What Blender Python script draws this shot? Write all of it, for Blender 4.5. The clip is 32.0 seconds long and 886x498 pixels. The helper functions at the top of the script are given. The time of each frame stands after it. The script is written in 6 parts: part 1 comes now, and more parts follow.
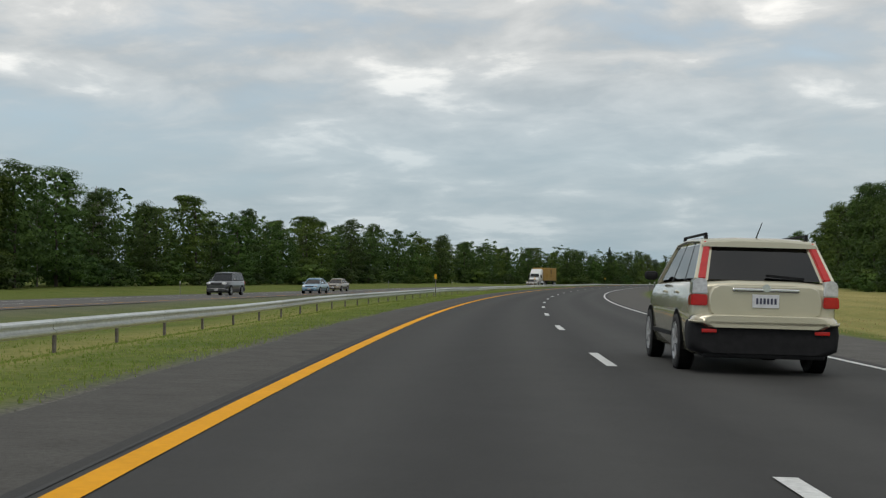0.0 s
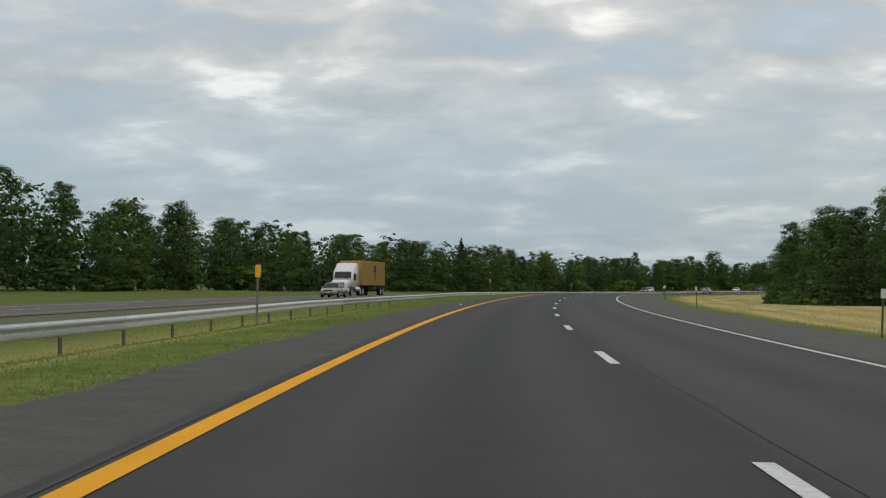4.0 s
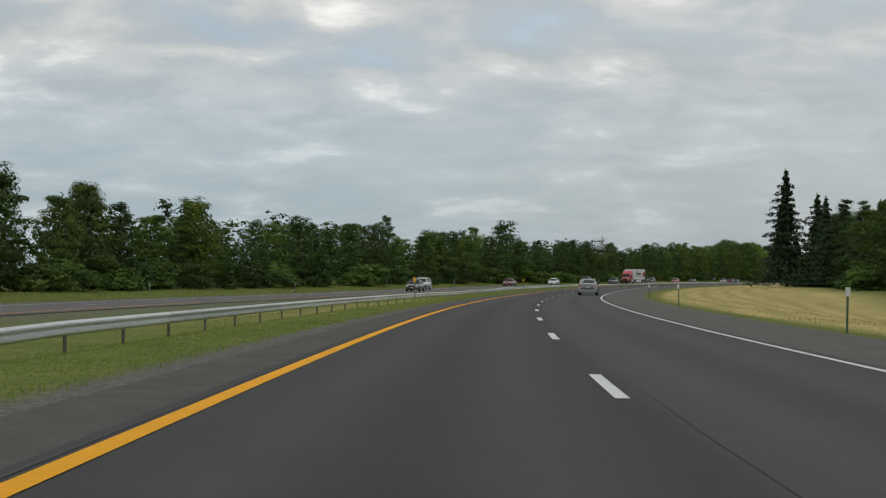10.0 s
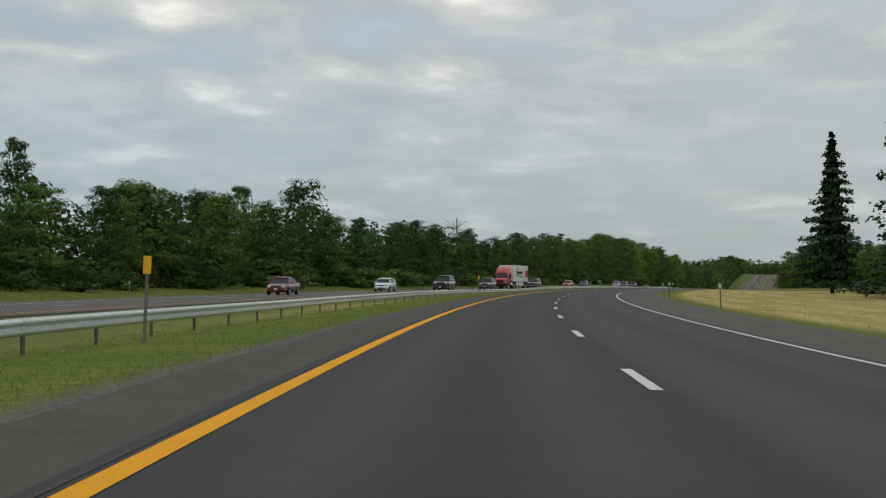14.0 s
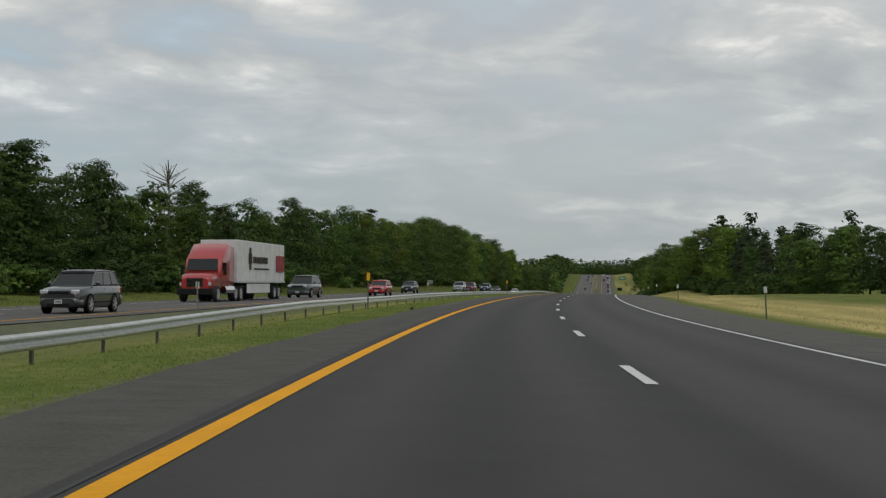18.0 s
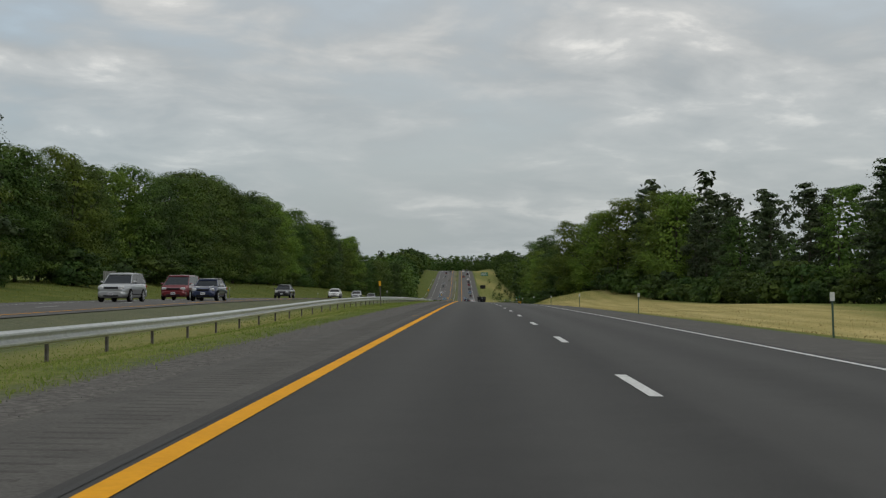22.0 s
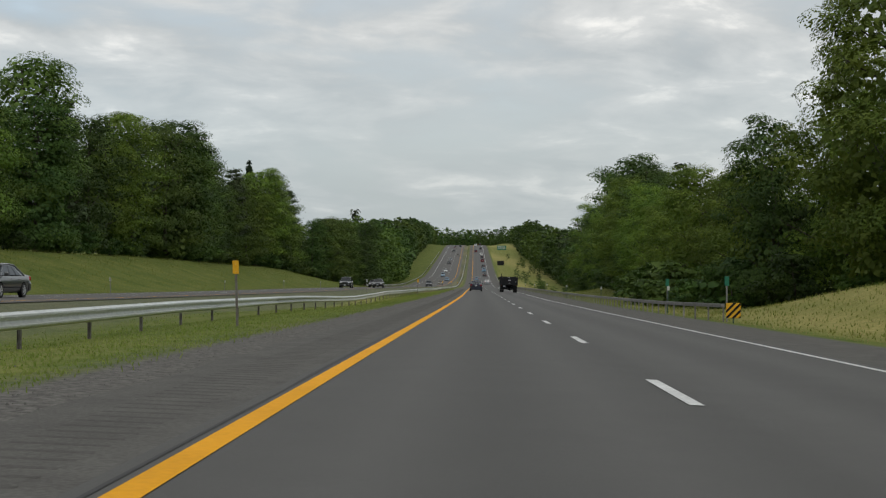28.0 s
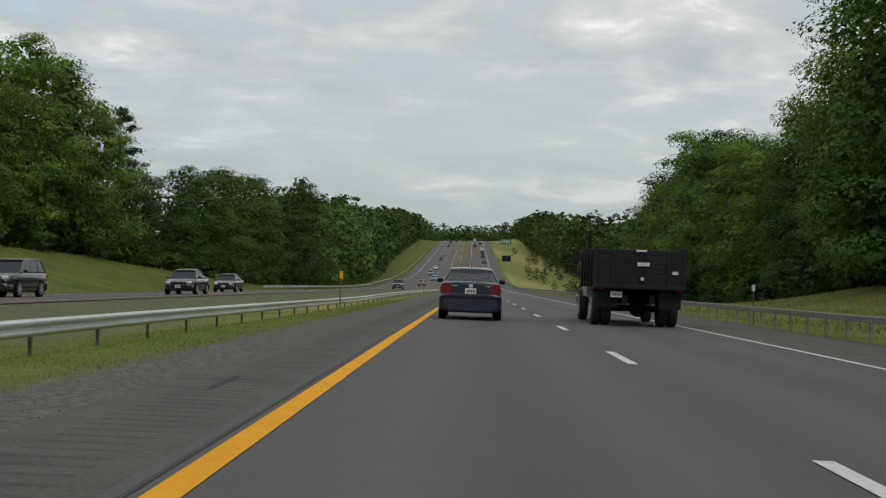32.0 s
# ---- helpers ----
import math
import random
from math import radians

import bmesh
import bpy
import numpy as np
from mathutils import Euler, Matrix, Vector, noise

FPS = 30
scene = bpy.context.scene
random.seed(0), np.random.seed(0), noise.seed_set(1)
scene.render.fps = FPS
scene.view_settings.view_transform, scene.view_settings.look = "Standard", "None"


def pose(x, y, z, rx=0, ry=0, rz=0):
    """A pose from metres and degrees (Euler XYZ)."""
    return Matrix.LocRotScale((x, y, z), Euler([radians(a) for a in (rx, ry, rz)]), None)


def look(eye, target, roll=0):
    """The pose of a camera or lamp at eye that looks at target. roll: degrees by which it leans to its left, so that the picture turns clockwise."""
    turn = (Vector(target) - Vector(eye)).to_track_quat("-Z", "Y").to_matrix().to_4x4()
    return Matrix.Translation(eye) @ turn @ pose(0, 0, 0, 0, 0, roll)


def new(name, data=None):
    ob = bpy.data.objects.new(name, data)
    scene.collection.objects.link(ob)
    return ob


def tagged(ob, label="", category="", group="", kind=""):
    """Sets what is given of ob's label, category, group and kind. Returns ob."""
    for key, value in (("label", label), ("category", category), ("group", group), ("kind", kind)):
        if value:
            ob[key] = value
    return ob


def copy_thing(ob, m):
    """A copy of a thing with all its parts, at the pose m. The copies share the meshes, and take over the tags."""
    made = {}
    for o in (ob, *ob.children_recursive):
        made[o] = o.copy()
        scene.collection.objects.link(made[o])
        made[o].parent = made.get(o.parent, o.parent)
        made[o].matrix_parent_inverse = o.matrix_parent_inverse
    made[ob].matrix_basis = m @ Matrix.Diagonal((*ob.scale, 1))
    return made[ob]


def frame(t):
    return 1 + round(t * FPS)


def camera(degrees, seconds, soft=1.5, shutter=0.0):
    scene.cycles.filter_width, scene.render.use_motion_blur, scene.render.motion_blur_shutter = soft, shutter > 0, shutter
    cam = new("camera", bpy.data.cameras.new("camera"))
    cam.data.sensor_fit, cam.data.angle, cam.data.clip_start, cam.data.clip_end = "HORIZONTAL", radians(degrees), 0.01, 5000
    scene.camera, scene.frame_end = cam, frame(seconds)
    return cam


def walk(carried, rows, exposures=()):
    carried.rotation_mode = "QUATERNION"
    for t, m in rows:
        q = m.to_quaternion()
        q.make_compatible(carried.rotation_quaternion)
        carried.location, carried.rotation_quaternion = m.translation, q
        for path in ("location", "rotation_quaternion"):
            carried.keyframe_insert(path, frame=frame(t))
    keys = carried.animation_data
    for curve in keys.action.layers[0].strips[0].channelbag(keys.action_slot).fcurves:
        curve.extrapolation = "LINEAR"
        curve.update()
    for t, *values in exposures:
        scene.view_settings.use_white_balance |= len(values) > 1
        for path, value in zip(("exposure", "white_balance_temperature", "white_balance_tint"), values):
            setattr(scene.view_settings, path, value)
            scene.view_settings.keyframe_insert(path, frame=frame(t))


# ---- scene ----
# The road's plan: curvature (1/km), vertical bend (1/km) and cross slope along the yellow edge line, s in metres.
# u is metres to the right of that line.
KH = [-0.997, -1.021, -1.07, -1.109, -1.09, -1.079, -1.097, -1.115, -0.99, -0.844, -0.999, -1.073, -1.043, -1.056, -1.109, -1.078,
      -1.115, -1.187, -0.991, -0.61, -0.03, 0.079, 0.059, 0.008, 0.076, -0.023, 0.035, 0.026, 0.075, 0.0]
KV = [0.011, 0.013, 0.014, 0.035, 0.039, -0.003, 0.021, -0.051, -0.098, -0.086, 0.035, -0.005, 0.028, 0.105, 0.019, -0.012,
      -0.048, 0.029, 0.005, -0.13, -0.047, -0.051, -0.101, -0.064, -0.046, -0.116, 0.02, 0.029, 0.051, 0.0]
KB = [0.0287, 0.0275, 0.0237, 0.0217, 0.0264, 0.0165, 0.0125, 0.0231, 0.0201, 0.024, 0.007, 0.0284, 0.0359, 0.0363, 0.0415, 0.0347, 0.03, 0.02, 0.02]
GRADES = [(1100, -0.0262), (1300, -0.027), (1430, 0.002), (1560, 0.034), (1900, 0.034), (2060, 0.004), (2300, -0.01), (3600, 0.0)]
SS = np.arange(-400.0, 3601.0, 4.0)
kn = np.arange(-60, -60 + 40 * len(KH), 40)
i0 = int(np.searchsorted(SS, 0))
TH = np.cumsum(np.interp(SS, kn, KH) * 1e-3 * (SS > -62)) * 4
TH -= TH[i0]
GR = np.cumsum(np.interp(SS, kn, KV) * 1e-3) * 4
GR += -0.0078 - GR[i0]
GR = np.where(SS > 1100, np.interp(SS, [g[0] for g in GRADES], [g[1] for g in GRADES]), GR)
RX, RY, RZ = np.cumsum(-np.sin(TH)) * 4, np.cumsum(np.cos(TH)) * 4, np.cumsum(GR) * 4
RX, RY, RZ = RX - RX[i0], RY - RY[i0], RZ - RZ[i0]
BK = np.interp(SS, np.arange(-80, -80 + 80 * len(KB), 80), KB)


def RP(s, u, h=0.0):
    """World places for road places: s along, u to the right, h above the yellow line's level."""
    s, u, h = np.broadcast_arrays(np.asarray(s, float), np.asarray(u, float), np.asarray(h, float))
    th = np.interp(s, SS, TH)
    return np.stack([np.interp(s, SS, RX) + np.cos(th) * u, np.interp(s, SS, RY) + np.sin(th) * u, np.interp(s, SS, RZ) + h], -1)


def bank(s, u):
    return -np.interp(s, SS, BK) * np.clip(u, -3.0, 11.5)


# seconds, s, metres right of the yellow line, then yaw, pitch and roll in degrees
ROWS = [
    (0.0, -6.62, 1.849, 1.408, 1.112, 0.022), (0.5, 9.92, 1.941, 0.673, 1.220, -0.082), (1.0, 26.42, 2.018, -0.402, 1.326, -0.083),
    (1.5, 42.89, 2.064, -1.406, 1.123, -0.100), (2.0, 59.45, 2.072, -2.262, 1.236, -0.164), (2.5, 76.30, 2.031, -3.179, 1.256, -0.090),
    (3.0, 93.27, 1.976, -4.230, 1.240, -0.025), (3.5, 110.25, 1.942, -5.257, 1.431, 0.037), (4.0, 126.94, 1.925, -6.345, 1.352, 0.012),
    (4.5, 143.46, 1.923, -7.368, 1.353, 0.006), (5.0, 159.97, 1.934, -8.395, 1.358, 0.007), (5.5, 176.59, 1.953, -9.629, 1.419, 0.019),
    (6.0, 193.46, 1.979, -10.582, 1.308, -0.069), (6.5, 210.21, 1.925, -11.441, 1.434, 0.007), (7.0, 226.81, 1.849, -12.572, 1.361, 0.097),
    (7.5, 243.21, 1.813, -13.647, 1.214, 0.102), (8.0, 259.68, 1.819, -14.849, 1.291, 0.190), (8.5, 276.47, 1.872, -15.926, 1.072, 0.059),
    (9.0, 293.40, 1.977, -16.877, 1.105, 0.051), (9.5, 310.30, 2.139, -17.726, 1.016, 0.038), (10.0, 327.18, 2.262, -18.395, 0.934, -0.075),
    (10.5, 344.05, 2.378, -18.972, 0.676, -0.007), (11.0, 360.84, 2.388, -19.634, 1.031, -0.039), (11.5, 377.45, 2.320, -20.806, 0.946, 0.020),
    (12.0, 393.97, 2.226, -21.853, 0.888, 0.048), (12.5, 410.45, 2.157, -22.840, 0.945, 0.037), (13.0, 427.02, 2.090, -23.794, 1.044, 0.007),
    (13.5, 443.81, 2.003, -24.718, 1.202, 0.052), (14.0, 460.28, 1.894, -26.027, 1.127, 0.018), (14.5, 476.59, 1.783, -27.026, 1.203, 0.010),
    (15.0, 492.88, 1.690, -28.046, 1.247, 0.017), (15.5, 509.32, 1.635, -29.066, 1.243, 0.049), (16.0, 526.06, 1.639, -30.280, 1.239, -0.130),
    (16.5, 543.14, 1.672, -31.380, 1.178, -0.085), (17.0, 560.20, 1.724, -32.643, 1.138, -0.059), (17.5, 576.93, 1.786, -33.580, 1.182, -0.087),
    (18.0, 593.56, 1.827, -34.485, 1.175, -0.104), (18.5, 610.36, 1.816, -35.567, 1.206, -0.060), (19.0, 627.38, 1.821, -36.842, 1.292, -0.024),
    (19.5, 644.66, 1.913, -37.786, 1.349, -0.100), (20.0, 661.89, 1.996, -38.643, 1.267, -0.272), (20.5, 678.75, 1.975, -39.429, 1.252, -0.181),
    (21.0, 695.42, 1.911, -40.003, 1.176, -0.276), (21.5, 712.04, 1.864, -40.592, 1.074, -0.087), (22.0, 728.93, 1.841, -41.102, 1.031, -0.034),
    (22.5, 746.36, 1.847, -41.147, 0.994, 0.039), (23.0, 763.85, 1.856, -40.722, 0.820, 0.182), (23.5, 780.89, 1.840, -40.850, 0.587, 0.079),
    (24.0, 797.92, 1.797, -40.585, 0.710, 0.009), (24.5, 815.38, 1.721, -40.560, 0.504, 0.104), (25.0, 832.85, 1.647, -40.618, 0.385, 0.238),
    (25.5, 849.95, 1.607, -40.575, 0.283, 0.198), (26.0, 867.36, 1.593, -40.791, 0.357, 0.066), (26.5, 884.91, 1.596, -40.752, 0.301, 0.029),
    (27.0, 902.46, 1.607, -40.685, 0.251, 0.034), (27.5, 919.85, 1.618, -40.556, 0.017, 0.089), (28.0, 936.93, 1.620, -40.461, 0.064, -0.020),
    (28.5, 954.68, 1.615, -40.589, -0.045, -0.014), (29.0, 972.59, 1.592, -40.546, -0.079, -0.091), (29.5, 990.20, 1.541, -40.426, -0.100, 0.020),
    (30.0, 1007.56, 1.474, -40.197, -0.158, 0.102), (30.5, 1024.73, 1.405, -40.160, -0.147, 0.086), (31.0, 1042.01, 1.361, -40.340, -0.065, 0.101),
    (31.5, 1059.70, 1.371, -40.455, 0.144, 0.084), (32.0, 1077.60, 1.407, -40.490, 0.121, 0.089),
]
EYE = 1.041


def stand(s, o, yaw, pitch, roll):
    x, y, z = RP(s, o, bank(s, o) + EYE)
    return pose(x, y, z, 90 + pitch, 0, yaw) @ pose(0, 0, 0, 0, 0, roll)


cam = camera(39.07, 32.0, soft=1.25)
walk(cam, [(t, stand(s, o, yaw, pitch, roll)) for t, s, o, yaw, pitch, roll in ROWS],
     [(0.0, 0.04), (3.0, 0.0), (9.0, -0.05), (13.0, -0.08), (16.0, -0.14), (20.0, -0.17), (23.0, -0.20), (24.2, 0.0), (25.2, 0.14), (28.0, 0.08), (32.0, 0.05)])

# ---- sky and light ----
world = bpy.data.worlds.new("overcast_sky")
scene.world = world
world.use_nodes = True
wn, wl = world.node_tree.nodes, world.node_tree.links
wn.clear()


def wnode(kind, **kw):
    n = wn.new(kind)
    for k, v in kw.items():
        n.inputs[k].default_value = v
    return n


def wmath(op, a, b):
    n = wn.new("ShaderNodeMath")
    n.operation = op
    for i, v in enumerate((a, b)):
        if isinstance(v, (int, float)):
            n.inputs[i].default_value = v
        else:
            wl.new(v, n.inputs[i])
    return n.outputs[0]


def wramp(src, stops):
    n = wn.new("ShaderNodeValToRGB")
    e = n.color_ramp.elements
    while len(e) < len(stops):
        e.new(0.5)
    for el, (p, c) in zip(e, stops):
        el.position, el.color = p, (*c, 1)
    wl.new(src, n.inputs[0])
    return n.outputs[0]


sky = wn.new("ShaderNodeTexSky")
sky.sky_type, sky.sun_disc, sky.sun_elevation, sky.sun_rotation = "NISHITA", False, radians(52), radians(200)
sky.dust_density = 3.0
coord = wn.new("ShaderNodeTexCoord")
sep = wn.new("ShaderNodeSeparateXYZ")
wl.new(coord.outputs["Generated"], sep.inputs[0])
low = wmath("ADD", wmath("MAXIMUM", sep.outputs[2], 0.0), 0.20)
flat = wn.new("ShaderNodeCombineXYZ")
wl.new(wmath("DIVIDE", sep.outputs[0], low), flat.inputs[0])
wl.new(wmath("DIVIDE", sep.outputs[1], low), flat.inputs[1])
turn = wn.new("ShaderNodeMapping")
turn.inputs["Rotation"].default_value = (0, 0, radians(24))
turn.inputs["Scale"].default_value = (0.95, 1.0, 1)
wl.new(flat.outputs[0], turn.inputs[0])


def cloud_noise(scale, detail, rough, dist):
    n = wnode("ShaderNodeTexNoise", Scale=scale, Detail=detail, Roughness=rough, Distortion=dist)
    wl.new(turn.outputs[0], n.inputs["Vector"])
    return n.outputs[0]


sheet = cloud_noise(0.9, 9.0, 0.55, 0.25)
tufts = cloud_noise(3.4, 8.0, 0.55, 0.3)
tone = wmath("ADD", wmath("MULTIPLY", sheet, 0.5), wmath("MULTIPLY", tufts, 0.5))
grey = wramp(tone, [(0.38, (0.42, 0.455, 0.478)), (0.47, (0.55, 0.58, 0.592)), (0.55, (0.73, 0.745, 0.74)), (0.61, (1.14, 1.12, 1.07))])
cover = wramp(wmath("ADD", wmath("MULTIPLY", sheet, 0.75), wmath("MULTIPLY", tufts, 0.25)), [(0.38, (0.15,) * 3), (0.50, (1.0,) * 3)])
haze = wramp(sep.outputs[2], [(0.0, (1.0,) * 3), (0.20, (0.0,) * 3)])
air = wn.new("ShaderNodeMixRGB")
wl.new(wramp(sep.outputs[0], [(0.15, (0.385, 0.485, 0.555)), (0.62, (0.50, 0.53, 0.525))]), air.inputs[1])
wl.new(haze, air.inputs[0])
wl.new(wramp(sep.outputs[0], [(0.15, (0.40, 0.49, 0.54)), (0.62, (0.50, 0.53, 0.52))]), air.inputs[2])
blue = wn.new("ShaderNodeMixRGB")
blue.blend_type, blue.inputs[0].default_value = "ADD", 0.05
wl.new(air.outputs[0], blue.inputs[1])
wl.new(sky.outputs[0], blue.inputs[2])
band = wramp(sep.outputs[2], [(0.03, (0.75,) * 3), (0.09, (0.55,) * 3), (0.17, (1.0,) * 3)])
veil = wn.new("ShaderNodeMixRGB")
wl.new(wmath("MULTIPLY", cover, band), veil.inputs[0])
wl.new(blue.outputs[0], veil.inputs[1])
wl.new(grey, veil.inputs[2])
mist = wn.new("ShaderNodeMixRGB")
wl.new(wmath("MULTIPLY", haze, 0.7), mist.inputs[0])
wl.new(veil.outputs[0], mist.inputs[1])
east = wramp(sep.outputs[0], [(0.12, (0.335, 0.455, 0.515)), (0.60, (0.43, 0.49, 0.505))])
wl.new(east, mist.inputs[2])
back = wnode("ShaderNodeBackground", Strength=0.92)
wl.new(mist.outputs[0], back.inputs[0])
wo = wn.new("ShaderNodeOutputWorld")
wl.new(back.outputs[0], wo.inputs[0])
sun = new("sun", bpy.data.lights.new("sun", "SUN"))
sun.data.energy, sun.data.angle, sun.data.color = 0.7, radians(25), (1.0, 0.96, 0.9)
sun.matrix_world = look((0, 0, 100), (math.sin(radians(200)) * -50, math.cos(radians(200)) * -50, 36))
# ---- materials ----
MATS = {}


def mat(name, c1, c2=None, scale=3.0, rough=0.8, bump=0.0, bscale=40.0, metal=0.0, spec=0.5, big=0.0, coat=0.0, vary=0.0):
    """A surface of two tones mixed by noise at two scales, with fine relief. vary: how far pieces differ from one another."""
    if name in MATS:
        return MATS[name]
    m = bpy.data.materials.new(name)
    m.use_nodes = True
    n, l = m.node_tree.nodes, m.node_tree.links
    b = n["Principled BSDF"]
    b.inputs["Roughness"].default_value, b.inputs["Metallic"].default_value = rough, metal
    b.inputs["Specular IOR Level"].default_value, b.inputs["Coat Weight"].default_value = spec, coat
    b.inputs["Coat Roughness"].default_value = 0.05
    c2 = c2 or tuple(v * 0.82 for v in c1)
    tc = n.new("ShaderNodeTexCoord")
    fine = n.new("ShaderNodeTexNoise")
    fine.inputs["Scale"].default_value, fine.inputs["Detail"].default_value = scale, 6
    l.new(tc.outputs["Object"], fine.inputs["Vector"])
    mix = n.new("ShaderNodeMixRGB")
    mix.inputs[1].default_value, mix.inputs[2].default_value = (*c1, 1), (*c2, 1)
    ramp = n.new("ShaderNodeValToRGB")
    ramp.color_ramp.elements[0].position, ramp.color_ramp.elements[1].position = 0.32, 0.68
    l.new(fine.outputs[0], ramp.inputs[0])
    l.new(ramp.outputs[0], mix.inputs[0])
    out = mix.outputs[0]
    if big or vary:
        hsv = n.new("ShaderNodeHueSaturation")
        l.new(out, hsv.inputs["Color"])
        val = None
        if big:
            wide = n.new("ShaderNodeTexNoise")
            wide.inputs["Scale"].default_value, wide.inputs["Detail"].default_value = scale * 0.06, 4
            l.new(tc.outputs["Object"], wide.inputs["Vector"])
            mr = n.new("ShaderNodeMapRange")
            mr.inputs[1].default_value, mr.inputs[2].default_value = 0.3, 0.7
            mr.inputs[3].default_value, mr.inputs[4].default_value = 1 - big, 1 + big
            l.new(wide.outputs[0], mr.inputs[0])
            val = mr.outputs[0]
        if vary:
            oi = n.new("ShaderNodeObjectInfo")
            mr = n.new("ShaderNodeMapRange")
            mr.inputs[3].default_value, mr.inputs[4].default_value = 1 - vary, 1 + vary
            l.new(oi.outputs["Random"], mr.inputs[0])
            if val:
                mul = n.new("ShaderNodeMath")
                mul.operation = "MULTIPLY"
                l.new(val, mul.inputs[0])
                l.new(mr.outputs[0], mul.inputs[1])
                val = mul.outputs[0]
            else:
                val = mr.outputs[0]
        l.new(val, hsv.inputs["Value"])
        out = hsv.outputs[0]
    l.new(out, b.inputs["Base Color"])
    if bump:
        bn = n.new("ShaderNodeTexNoise")
        bn.inputs["Scale"].default_value, bn.inputs["Detail"].default_value = bscale, 4
        l.new(tc.outputs["Object"], bn.inputs["Vector"])
        bp = n.new("ShaderNodeBump")
        bp.inputs["Strength"].default_value, bp.inputs["Distance"].default_value = bump, 0.02
        l.new(bn.outputs[0], bp.inputs["Height"])
        l.new(bp.outputs[0], b.inputs["Normal"])
    MATS[name] = m
    return m


def leaf_mat(name, dark, light, through_=0.25, own=1.0):
    """Foliage: each clump and each tree has its own tone; light passes through the leaves."""
    m = bpy.data.materials.new(name)
    m.use_nodes = True
    n, l = m.node_tree.nodes, m.node_tree.links
    b = n["Principled BSDF"]
    b.inputs["Roughness"].default_value, b.inputs["Specular IOR Level"].default_value = 0.6, 0.25
    geo, oi = n.new("ShaderNodeNewGeometry"), n.new("ShaderNodeObjectInfo")
    mix = n.new("ShaderNodeMixRGB")
    mix.inputs[1].default_value, mix.inputs[2].default_value = (*dark, 1), (*light, 1)
    tc, nz = n.new("ShaderNodeTexCoord"), n.new("ShaderNodeTexNoise")
    nz.inputs["Scale"].default_value, nz.inputs["Detail"].default_value = 0.55, 2
    l.new(tc.outputs["Object"], nz.inputs["Vector"])
    nr = n.new("ShaderNodeMapRange")
    nr.inputs[1].default_value, nr.inputs[2].default_value = 0.38, 0.64
    l.new(nz.outputs[0], nr.inputs[0])
    half = n.new("ShaderNodeMixRGB")
    half.inputs[0].default_value = 0.78
    l.new(geo.outputs["Random Per Island"], half.inputs[1])
    l.new(nr.outputs[0], half.inputs[2])
    l.new(half.outputs[0], mix.inputs[0])
    hsv = n.new("ShaderNodeHueSaturation")
    for out_lo, out_hi, key in ((0.5 - 0.010 * own, 0.5 + 0.014 * own, "Hue"), (1 - 0.27 * own, 1 + 0.3 * own, "Value")):
        mr = n.new("ShaderNodeMapRange")
        mr.inputs[3].default_value, mr.inputs[4].default_value = out_lo, out_hi
        l.new(oi.outputs["Random"], mr.inputs[0])
        l.new(mr.outputs[0], hsv.inputs[key])
    l.new(mix.outputs[0], hsv.inputs["Color"])
    l.new(hsv.outputs[0], b.inputs["Base Color"])
    tr = n.new("ShaderNodeBsdfTranslucent")
    l.new(hsv.outputs[0], tr.inputs[0])
    ms = n.new("ShaderNodeMixShader")
    ms.inputs[0].default_value = through_
    l.new(b.outputs[0], ms.inputs[1])
    l.new(tr.outputs[0], ms.inputs[2])
    l.new(ms.outputs[0], n["Material Output"].inputs[0])
    return m


